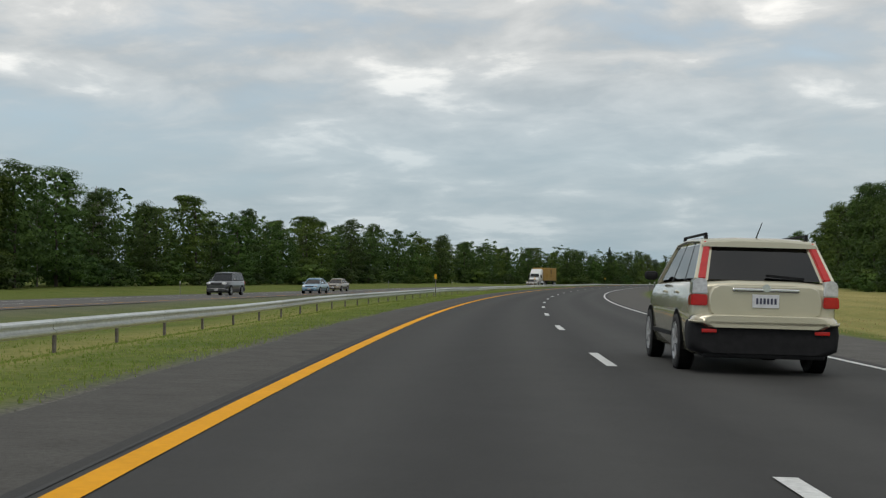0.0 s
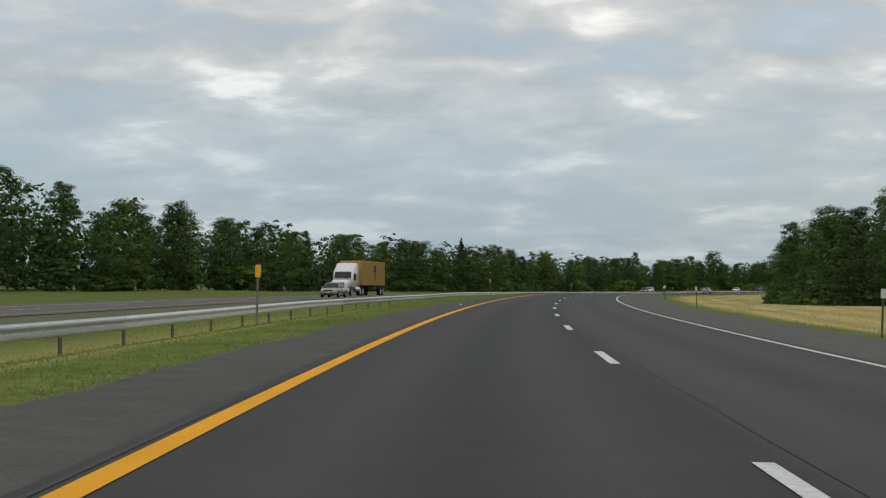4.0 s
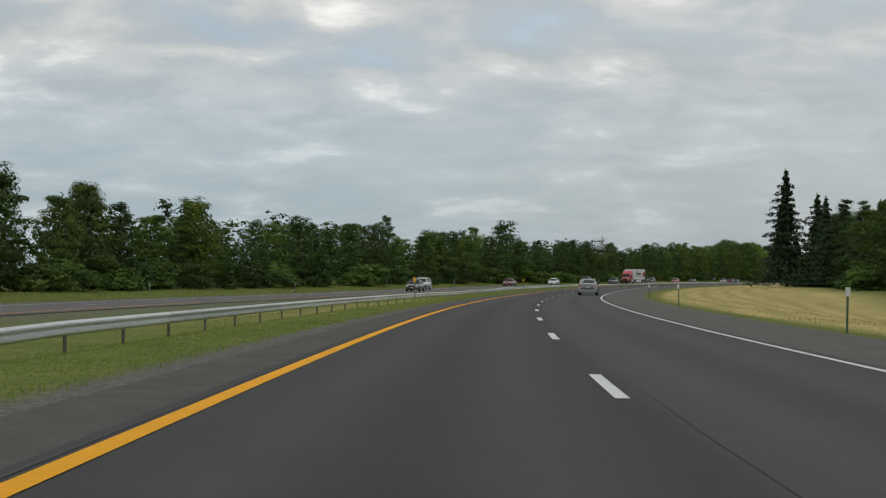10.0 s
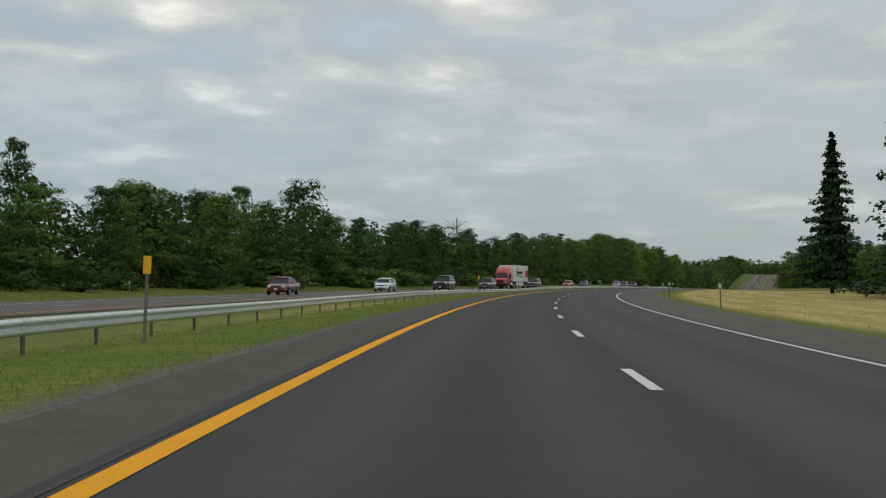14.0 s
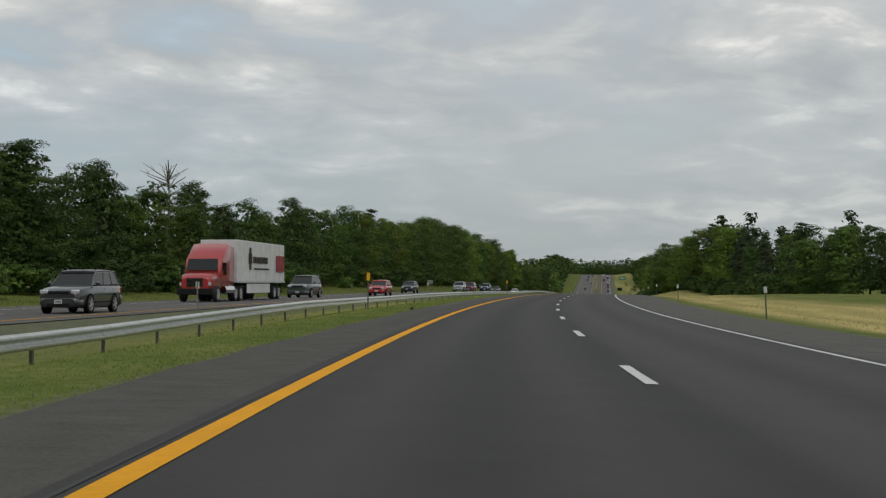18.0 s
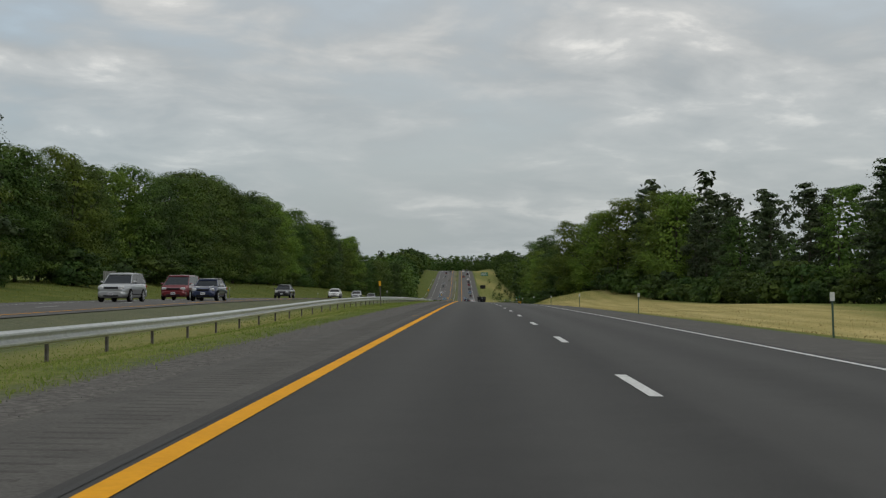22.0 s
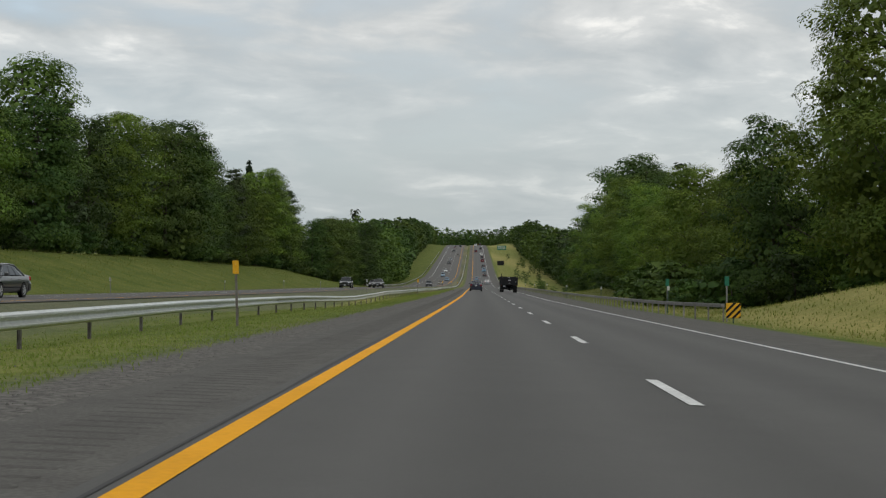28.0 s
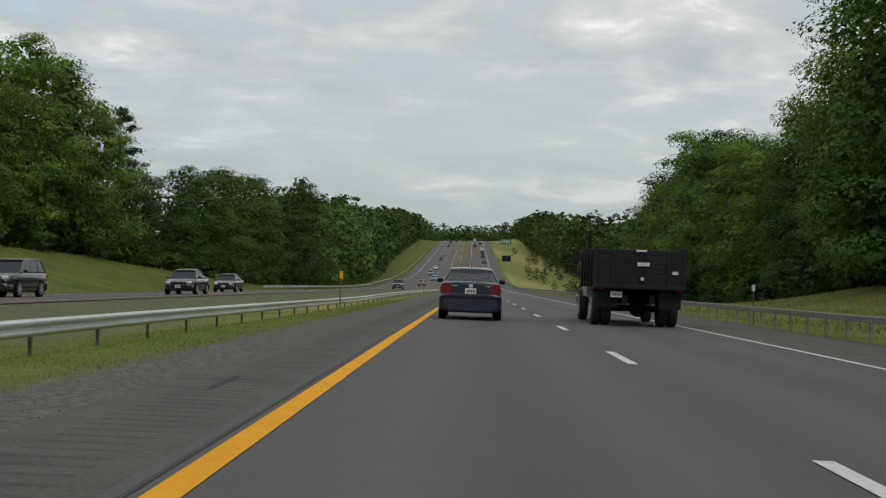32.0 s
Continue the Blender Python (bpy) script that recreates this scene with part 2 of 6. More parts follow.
def ground_mat():
    """Grass; the sheet's own map of soil, hay and gravel says where it is mown, dry or stony."""
    m = bpy.data.materials.new("grass_ground")
    m.use_nodes = True
    n, l = m.node_tree.nodes, m.node_tree.links
    b = n["Principled BSDF"]
    b.inputs["Roughness"].default_value, b.inputs["Specular IOR Level"].default_value = 0.95, 0.1
    tc = n.new("ShaderNodeTexCoord")

    def nz(scale, detail=6):
        x = n.new("ShaderNodeTexNoise")
        x.inputs["Scale"].default_value, x.inputs["Detail"].default_value, x.inputs["Roughness"].default_value = scale, detail, 0.65
        l.new(tc.outputs["Object"], x.inputs["Vector"])
        r = n.new("ShaderNodeValToRGB")
        r.color_ramp.elements[0].position, r.color_ramp.elements[1].position = 0.35, 0.65
        l.new(x.outputs[0], r.inputs[0])
        return r.outputs[0]

    def mx(f, a, c):
        x = n.new("ShaderNodeMixRGB")
        for i, v in enumerate((f, a, c)):
            if isinstance(v, tuple):
                x.inputs[i].default_value = (*v, 1)
            elif isinstance(v, float):
                x.inputs[i].default_value = v
            else:
                l.new(v, x.inputs[i])
        return x.outputs[0]

    grass = mx(nz(0.35), mx(nz(1.7), (0.066, 0.108, 0.017), (0.13, 0.168, 0.034)), mx(nz(4.0), (0.10, 0.138, 0.025), (0.215, 0.215, 0.064)))
    hay = mx(nz(0.12), mx(nz(2.5), (0.44, 0.345, 0.13), (0.60, 0.49, 0.22)), mx(nz(4.0), (0.33, 0.28, 0.09), (0.54, 0.43, 0.18)))
    gravel = mx(nz(11.0), (0.085, 0.08, 0.073), (0.19, 0.18, 0.165))
    lush = mx(nz(0.3), mx(nz(4.0), (0.060, 0.098, 0.016), (0.11, 0.14, 0.03)), mx(nz(5.0), (0.11, 0.14, 0.028), (0.20, 0.20, 0.06)))
    at = n.new("ShaderNodeAttribute")
    at.attribute_name = "soil"
    sp = n.new("ShaderNodeSeparateColor")
    l.new(at.outputs["Color"], sp.inputs[0])
    c = mx(sp.outputs[0], grass, hay)
    c = mx(sp.outputs[1], c, lush)
    c = mx(sp.outputs[2], c, gravel)
    l.new(c, b.inputs["Base Color"])
    bn = n.new("ShaderNodeTexNoise")
    bn.inputs["Scale"].default_value, bn.inputs["Detail"].default_value = 9.0, 5
    l.new(tc.outputs["Object"], bn.inputs["Vector"])
    bp = n.new("ShaderNodeBump")
    bp.inputs["Strength"].default_value, bp.inputs["Distance"].default_value = 0.7, 0.12
    l.new(bn.outputs[0], bp.inputs["Height"])
    l.new(bp.outputs[0], b.inputs["Normal"])
    return m


def asphalt_mat():
    m = mat("asphalt", (0.0355, 0.0345, 0.033), (0.043, 0.0415, 0.0395), 24, 0.82, 0.2, 160, big=0.08, spec=0.25)
    n, l = m.node_tree.nodes, m.node_tree.links
    b = n["Principled BSDF"]
    src = b.inputs["Base Color"].links[0].from_socket
    at = n.new("ShaderNodeAttribute")
    at.attribute_name = "wear"
    mx = n.new("ShaderNodeMixRGB")
    mx.blend_type, mx.inputs[2].default_value = "ADD", (0.085, 0.083, 0.078, 1)
    l.new(at.outputs["Fac"], mx.inputs[0])
    l.new(src, mx.inputs[1])
    l.new(mx.outputs[0], b.inputs["Base Color"])
    return m


M_ASPHALT = asphalt_mat()
M_PLAIN_ASPHALT = mat("dark_patch", (0.046, 0.046, 0.047), (0.060, 0.059, 0.058), 14, 0.85, 0.35, 160, big=0.12, spec=0.3)
M_OLD = mat("old_asphalt", (0.072, 0.068, 0.061), (0.102, 0.097, 0.088), 30, 0.95, 0.45, 70, big=0.14, spec=0.25)
M_SEAM = mat("seam_tar", (0.037, 0.036, 0.035), (0.042, 0.041, 0.040), 20, 0.8, 0.2, 120)
M_PALE = mat("pale_old_asphalt", (0.088, 0.083, 0.075), (0.128, 0.122, 0.112), 30, 0.95, 0.45, 70, big=0.16, spec=0.25)
M_FARROAD = mat("pale_asphalt", (0.105, 0.10, 0.094), (0.13, 0.125, 0.118), 6, 0.9, 0.3, 90, big=0.12, spec=0.25)
M_YELLOW = mat("yellow_paint", (0.84, 0.385, 0.008), (0.76, 0.345, 0.008), 18, 0.8, 0.1, 150, big=0.06, spec=0.2)
M_WHITE = mat("white_paint", (0.72, 0.72, 0.70), (0.55, 0.55, 0.53), 16, 0.7, 0.25, 150, big=0.08)
M_STEEL = mat("galvanised_steel", (0.62, 0.64, 0.63), (0.50, 0.52, 0.515), 5, 0.45, 0.08, 60, metal=0.35, vary=0.12)
M_POST = mat("rusty_post", (0.20, 0.19, 0.175), (0.13, 0.11, 0.09), 8, 0.75, 0.2, 60, metal=0.3, vary=0.15)
M_WEATHERED = mat("weathered_steel", (0.27, 0.265, 0.25), (0.19, 0.18, 0.165), 6, 0.65, 0.12, 60, metal=0.25, vary=0.12)
M_BARK = mat("bark", (0.10, 0.085, 0.07), (0.055, 0.045, 0.037), 6, 0.95, 0.8, 25, vary=0.2)
M_PALEBARK = mat("pale_bark", (0.30, 0.28, 0.25), (0.16, 0.15, 0.13), 5, 0.95, 0.6, 25, vary=0.15)
L_LEAF = leaf_mat("broad_leaves", (0.024, 0.052, 0.010), (0.086, 0.140, 0.026), 0.22)
L_MID = leaf_mat("mid_leaves", (0.044, 0.086, 0.014), (0.140, 0.205, 0.036), 0.27)
L_LIGHT = leaf_mat("light_leaves", (0.080, 0.135, 0.018), (0.205, 0.278, 0.040), 0.32)
L_NEEDLE = leaf_mat("needles", (0.018, 0.034, 0.014), (0.042, 0.066, 0.028), 0.1)
L_PINE = leaf_mat("pine_needles", (0.030, 0.050, 0.019), (0.078, 0.106, 0.040), 0.12)


# ---- mesh helpers ----
def mesh_from(name, verts, faces, material, smooth=False):
    me = bpy.data.meshes.new(name)
    me.from_pydata([tuple(map(float, v)) for v in verts], [], [tuple(int(i) for i in f) for f in faces])
    if material:
        me.materials.append(material)
    if smooth:
        me.polygons.foreach_set("use_smooth", [True] * len(me.polygons))
    me.update()
    return me


def part(name, data, material, parent, label=""):
    """Links a bmesh or a mesh as one object under a thing or a part."""
    if isinstance(data, bmesh.types.BMesh):
        me = bpy.data.meshes.new(name)
        data.to_mesh(me)
        data.free()
        if material:
            me.materials.append(material)
    else:
        me = data
        if material and not me.materials:
            me.materials.append(material)
    ob = new(name, me)
    ob.parent = parent
    return tagged(ob, label) if label else ob


def thing(name, label, category, group="", kind=""):
    return tagged(new(name), label, category, group, kind)


def box(bm, x0, x1, y0, y1, z0, z1, bevel=0.0):
    r = bmesh.ops.create_cube(bm, size=1.0, matrix=Matrix.LocRotScale(((x0 + x1) / 2, (y0 + y1) / 2, (z0 + z1) / 2), None, (x1 - x0, y1 - y0, z1 - z0)))
    if bevel:
        es = list({e for v in r["verts"] for e in v.link_edges})
        bmesh.ops.bevel(bm, geom=es, offset=bevel, segments=2, affect="EDGES", profile=0.5)
    return bm


def rod(bm, a, b, r0, r1=None, seg=8):
    a, b = Vector(a), Vector(b)
    d = b - a
    m = Matrix.Translation((a + b) / 2) @ d.to_track_quat("Z", "Y").to_matrix().to_4x4()
    bmesh.ops.create_cone(bm, cap_ends=True, segments=seg, radius1=r0, radius2=r0 if r1 is None else r1, depth=d.length, matrix=m)
    return bm


def B():
    return bmesh.new()


def strip(name, u0, u1, s0, s1, lift, material, level=None, step=4.0, cols=1, jit=0.0):
    """A band of paving along the road, between u0 and u1, lifted above the bank."""
    s = np.arange(s0, s1 + 0.01, step)
    lv = level or (lambda s_, u_: bank(s_, u_))
    verts, faces = [], []
    us = np.linspace(0, 1, cols + 1)
    rng = np.random.default_rng(7)
    a = np.array([u0(x) if callable(u0) else u0 for x in s])
    b = np.array([u1(x) if callable(u1) else u1 for x in s])
    if jit:
        a = a + rng.normal(0, jit, len(s))
    for k, w in enumerate(us):
        u = a * (1 - w) + b * w
        verts.append(RP(s, u, lv(s, u) + lift))
    n = len(s)
    for k in range(cols):
        faces += [(k * n + i, (k + 1) * n + i, (k + 1) * n + i + 1, k * n + i + 1) for i in range(n - 1)]
    return mesh_from(name, np.concatenate(verts), faces, material)
# ---- the ground: one sheet, shaped by the road ----
def opp(s):
    """The yellow line of the oncoming carriageway."""
    return np.interp(s, [0, 300, 600, 1150, 1380, 1500, 1700, 1900, 5000], [-18.6, -18.6, -13.5, -13.5, -8.8, -7.4, -7.8, -8.6, -8.6])


def opp_wide(s):
    """How far the oncoming white line lies beyond its yellow one: a third lane joins on the far slope."""
    return np.interp(s, [1180, 1420], [7.31, 10.9])


# top of the median guardrail, above the yellow line's level
RAIL_S = [20, 34, 49, 85, 102, 122, 136, 156, 175, 215, 240, 270, 311, 325, 340, 352, 410, 430, 441, 455, 468, 480, 507, 553, 588, 616, 640, 665, 740, 765, 798, 817, 865, 912, 945, 970, 990, 1012, 1031, 1041, 1058, 1110, 1156, 1186, 1300]
RAIL_H = [.31, .29, .40, .41, .44, .30, .35, .29, .33, .23, .25, .16, .19, .26, .17, .29, .33, .33, .26, .33, .28, .39, .35, .33, .19, .16, .35, .31, .30, .27, .48, .53, .51, .44, .48, .58, .55, .32, .41, .50, .44, .33, .18, .26, .20]


def rail_u(s):
    return np.interp(s, [1100, 1350, 1600], [-6.2, -4.8, -4.3])


def rail_top(s):
    return np.interp(s, RAIL_S, RAIL_H)


def opp_level(s):
    return np.interp(s, [0, 150, 250, 400, 600, 700, 800, 930, 1150, 1300, 1500], [0.0, -0.25, -0.3, -0.1, -0.1, -0.15, 0.3, 0.5, 0.35, 0.2, 0.0])


def left_bank(s):
    return np.interp(s, [0, 400, 700, 780, 900, 1000, 1100, 1200, 1300, 1400, 1700, 2000, 3000], [0.3, 0.2, 0.5, 1.0, 2.8, 4.0, 4.7, 4.6, 1.6, 0.5, 0.3, 1.0, 3.0])


def right_bank(s):
    return np.interp(s, [0, 60, 200, 290, 400, 470, 700, 820, 900, 935, 960, 990, 1008, 1030, 1055, 1090, 1130, 1160, 1210, 1320, 1500, 1800, 3000], [0.2, 0.0, 0.0, -2.2, -2.2, 0.0, 0.0, 0.0, -0.1, 0.1, 0.9, 1.5, 0.9, -0.8, 0.3, 1.4, 2.0, 1.2, -2.0, -3.0, -1.0, 1.5, 2.0])


def ground_h(s, u):
    s, u = np.broadcast_arrays(np.asarray(s, float), np.asarray(u, float))
    o, ol, lb, rb = opp(s), opp_level(s), left_bank(s), right_bank(s)
    e0 = bank(s, -2.6 + 0 * s) - 0.03
    e1 = bank(s, 10.4 + 0 * s) - 0.03
    out = bank(s, u) - 0.03
    x = -u
    left = np.zeros_like(u)
    ow, ru, rt = opp_wide(s), -rail_u(s), rail_top(s)
    knots = [2.6 + 0 * s, 3.7 + 0 * s, ru - 0.3, ru + 0.5, (ru + 0.5 - o - 1.6) / 2, -o - 1.6, -o + ow + 3.3, -o + ow + 6.2, -o + ow + 24, 400 + 0 * s]
    vals = [e0, e0 + 0.0, rt - 0.62, rt - 0.68, np.minimum(rt - 0.72, ol - 0.2), ol - 0.03, ol - 0.03, ol - 0.25, lb, lb + 3.0]
    for k in range(len(knots) - 1):
        w = np.clip((x - knots[k]) / (knots[k + 1] - knots[k]), 0, 1)
        w = w * w * (3 - 2 * w) if k in (7,) else w
        seg = vals[k] * (1 - w) + vals[k + 1] * w
        left = np.where(x >= knots[k], seg, left)
    out = np.where(u < -2.6, left, out)
    rk, rv = [10.4, 12.2, 15.5, 30.0, 400.0], [e1, e1 - 0.16, e1 - 0.32 + 0.16 * np.clip(rb - 1.5, 0, 3), rb + e1 * 0.6, rb + 1.0]
    for k in range(4):
        w = np.clip((u - rk[k]) / (rk[k + 1] - rk[k]), 0, 1)
        w = w * w * (3 - 2 * w) if k == 2 else w
        out = np.where((u > 10.4) & (u >= rk[k]), rv[k] * (1 - w) + rv[k + 1] * w, out)
    bumpy = 0.05 * np.sin(s * 0.21 + u * 0.35) + 0.05 * np.sin(s * 0.083 - u * 0.19)
    toe = np.clip((u - 12.5) / 6.5, 0, 1)
    out = out + 1.5 * np.exp(-((s - 988) / 21.0) ** 2) * toe * toe * (3 - 2 * toe) * np.clip((60 - u) / 30, 0, 1)
    out = out + 0.95 * np.exp(-((s - 932) / 30.0) ** 2 - ((u - 19.0) / 4.5) ** 2) * (u > 12)
    return out + np.where((u < -7.5) & (u > o + 1.6) | (u < o - 14) | (u > 13), bumpy, 0)


def GP(s, u, h=0.0):
    return RP(s, u, ground_h(s, u) + h)


def build_ground():
    s = np.concatenate([np.arange(-200, 1320, 5.0), np.arange(1320, 3400, 20.0)])
    o = opp(s)[:, None]
    far_l = np.array([-400, -250, -150, -90, -70, -58.0])[None] + 0 * o
    rel = o + np.array([-36, -32, -28, -24, -21, -18, -15.5, -13.5, -12, -10.9, -10.6, -10, -6, -2, 1.0, 1.6, 1.9, 2.4])[None]
    ru = rail_u(s)[:, None]
    rel[:, :12] += (7.31 - opp_wide(s))[:, None]
    med = (o + 2.4) * (1 - np.linspace(0, 1, 5)[1:-1])[None] + (ru - 0.7) * np.linspace(0, 1, 5)[1:-1][None]
    med = np.concatenate([med, ru - 0.5, ru, ru + 0.3, ru * 0.5 - 1.9], 1)
    near = np.array([-3.7, -3.2, -2.6, -2.4, -2.1, -1.9, -1.6, -1.2, 0, 5, 10.0, 10.4, 10.8, 11.2, 11.7, 12.2, 12.8, 13.5, 14.1, 14.8, 15.5, 16.2, 17, 18, 19, 20, 21, 22, 23, 24, 25.5, 27, 28.5, 30, 34, 38, 44, 52, 65, 90, 140, 220, 300.0])[None] + 0 * o
    U = np.concatenate([far_l, rel, med, near], 1)
    S = s[:, None] + 0 * U
    P = RP(S, U, ground_h(S, U))
    n, k = S.shape
    idx = np.arange(n * k).reshape(n, k)
    faces = np.stack([idx[:-1, :-1], idx[:-1, 1:], idx[1:, 1:], idx[1:, :-1]], -1).reshape(-1, 4).tolist()
    verts = P.reshape(-1, 3)
    # the outer rims run on to the horizon
    mid = radians(-20)
    far = []
    for side, col in ((-1, 0), (1, k - 1)):
        rim = P[:, col] + np.array([math.cos(mid) * side * 3500, math.sin(mid) * side * 3500, 6.0])
        base = n * k + len(far) * n
        far.append(rim)
        for i in range(n - 1):
            q = (idx[i, col], base + i, base + i + 1, idx[i + 1, col])
            faces.append(q if side > 0 else q[::-1])
    verts = np.concatenate([verts] + far)
    me = mesh_from("ground", verts, faces, ground_mat(), smooth=True)
    # red: hay, green: lush, blue: gravel
    reach = np.interp(S, [600, 680, 780, 850], [36, 23, 23, 36])
    rows = 0.80 + 0.20 * np.sin(U * 2.3 + 0.8 * np.sin(S * 0.043) + 0.3 * np.sin(S * 0.31))
    hay = rows * np.clip((U - 12.3) / 1.2, 0, 1) * np.clip((reach - U) / 4, 0, 1) * np.interp(S, [-60, 60, 130, 880, 950, 1000, 1060], [0.35, 0.5, 1, 1.0, 0.8, 0.4, 0.2])
    hay = np.maximum(hay, 0.45 * ((U > 12) & (U < 45) & (S > 1250)) * (0.5 + 0.5 * np.sin(S * 0.021 + U * 0.2)))
    hay = np.maximum(hay, 0.4 * ((U < -3.4) & (U > -9)) * (0.5 + 0.5 * np.sin(S * 0.05)))
    lush = ((U < opp(S) - 12) * 1.0) * np.interp(S, [500, 800], [0.5, 1.0])
    edge = np.interp(S, [0, 640, 720, 3000], [-1.75, -1.75, -2.5, -2.4])
    grav = np.clip((U - edge + 0.25) / 0.3, 0, 1) * (U < 0) + np.clip((11.4 - U) / 0.8, 0, 1) * (U > 9)
    grav = np.maximum(grav, 0.6 * np.clip((opp(S) + 6.0 - U) / 3.0, 0, 1) * (U > opp(S) + 0.5))
    col = np.stack([hay, lush, np.clip(grav, 0, 1), np.ones_like(hay)], -1).reshape(-1, 4)
    col = np.concatenate([col, np.tile([0, 0.5, 0, 1.0], (2 * n, 1))])
    at = me.color_attributes.new("soil", "FLOAT_COLOR", "POINT")
    at.data.foreach_set("color", col.astype(np.float32).ravel())
    tagged(new("ground", me), "mown roadside grass with dry hay strips and gravel edges", "ground", kind="structure")


build_ground()


def opp_lv(s, u):
    return opp_level(s)


def lay(name, me, label, category):
    return tagged(new(name, me), label, category, kind="structure")


# the carriageway, its shoulders and its painted lines
def build_road():
    """The two lanes; the sheet's own map says where the surfacing is older and paler, and where wheels have polished it."""
    cols = 32
    me = strip("road", -0.28, 7.62, -120, 2500, 0.02, M_ASPHALT, cols=cols)
    s_ = np.arange(-120, 2500.01, 4.0)
    n = len(s_)
    out = []
    for k in range(cols + 1):
        u = -0.28 + 7.9 * k / cols
        lane = (u - 1.78) if u < 3.56 else (u - 5.4)
        track = math.exp(-((abs(lane) - 0.85) / 0.32) ** 2) - 0.7 * math.exp(-(lane / 0.35) ** 2)
        seam = 1.0 if abs(u - 3.56) < 0.2 else 0.0
        older = 0.13 * np.interp(s_, [0, 150, 700, 900], [0.3, 1, 1, 0.4]) if u > 3.8 else 0.0
        out.append(older + np.interp(s_, [600, 740, 900, 1000], [0.0, 0.15, 0.8, 1.0]) * 0.64 + 0.1 + 0.13 * track - 0.06 * seam)
    w = np.clip(np.concatenate(out), 0, 1)
    at = me.color_attributes.new("wear", "FLOAT_COLOR", "POINT")
    at.data.foreach_set("color", np.stack([w, w, w, np.ones_like(w)], -1).astype(np.float32).ravel())
    lay("road", me, "dark grey asphalt carriageway of two lanes, paler further on", "road")


build_road()
EDGE_L = lambda s: -1.45 - 0.25 * math.sin(s * 0.013) * (s < 650) - np.interp(s, [640, 720], [0, 0.05])
for a_, b_, m_ in ((-120, 700, M_OLD), (700, 2500, M_PALE)):
    lay("shoulder_left", strip("shoulder_left", EDGE_L, -0.28, a_, b_, 0.012, m_, step=2.0, jit=0.05), "worn grey asphalt shoulder with a ragged edge", "shoulder")
    lay("shoulder_right", strip("shoulder_right", 7.62, 10.3, a_, b_, 0.012, M_PALE, step=2.0), "worn grey asphalt shoulder beside the lanes", "shoulder")
lay("yellow_line", strip("yellow_line", -0.09, 0.09, -120, 2500, 0.026, M_YELLOW), "solid yellow edge line on the asphalt", "road line")
lay("white_line", strip("white_line", 7.26, 7.38, -120, 2500, 0.028, M_WHITE), "solid white edge line on the asphalt", "road line")
lay("far_road", strip("far_road", lambda s: opp(s) - opp_wide(s) - 3.1, lambda s: opp(s) + 1.3, -120, 2500, 0.0, M_FARROAD, opp_lv, cols=3), "pale grey asphalt of the oncoming carriageway", "road")
lay("far_yellow_line", strip("far_yellow_line", lambda s: opp(s) - 0.08, lambda s: opp(s) + 0.08, -120, 2500, 0.012, M_YELLOW, opp_lv), "yellow edge line of the oncoming carriageway", "road line")
lay("far_white_line", strip("far_white_line", lambda s: opp(s) - opp_wide(s) - 0.07, lambda s: opp(s) - opp_wide(s) + 0.07, -120, 2500, 0.012, M_WHITE, opp_lv), "white edge line of the oncoming carriageway", "road line")
lay("line_seam", strip("line_seam", -0.185, -0.150, -20, 1500, 0.0245, M_SEAM, step=2.0, jit=0.012), "thin dark seam beside the yellow line", "road seam")
lay("lane_seam", strip("lane_seam", 3.845, 3.860, 70, 340, 0.0245, M_SEAM, step=2.0, jit=0.006), "thin dark seam between the asphalt lanes", "road seam")
DASH = 12.192


def dashes(name, label, u, phase, s0, s1, lift, level):
    k = math.ceil((s0 - phase) / DASH)
    while phase + k * DASH < s1:
        a = phase + k * DASH
        me = strip("lane_dash", (lambda s: u(s) - 0.07), (lambda s: u(s) + 0.07), a, a + 3.05, lift, M_WHITE, level, step=1.525)
        tagged(new("lane_dash", me), label, "road line", name, "structure")
        k += 1


dashes("lane dashes", "white painted lane dash on dark asphalt", lambda s: 3.56, -2.765, -20, 1500, 0.028, None)
dashes("oncoming lane dashes", "white painted lane dash on pale asphalt", lambda s: opp(s) - 3.66, 2.0, -20, 1900, 0.012, opp_lv)
dashes("oncoming lane dashes", "white painted lane dash on pale asphalt", lambda s: opp(s) - 7.3, 2.0, 1420, 1900, 0.012, opp_lv)


# ---- guardrails ----
def frame_at(s, u, h):
    p = Vector(RP(s, u, h))
    q = Vector(RP(s + 2.0, u, h + 2.0 * 0))
    q.z = float(np.interp(s + 2.0, SS, RZ)) + h
    y = (q - p).normalized()
    x = y.cross(Vector((0, 0, 1))).normalized()
    z = x.cross(y)
    m = Matrix((x, y, z)).transposed().to_4x4()
    m.translation = p
    return m


def up_at(s, u, h=0.0, face=0.0):
    """An upright pose on the ground at s, u; its +y looks along the road, turned by face degrees to the left."""
    p = GP(s, u, h)
    return pose(*p, 0, 0, math.degrees(float(np.interp(s, SS, TH))) + face)


WAVE = [(0.0, 0.155), (-0.015, 0.135), (-0.075, 0.108), (-0.080, 0.075), (-0.015, 0.04), (0.0, 0.0), (-0.015, -0.04), (-0.080, -0.075), (-0.075, -0.108), (-0.015, -0.135), (0.0, -0.155)]


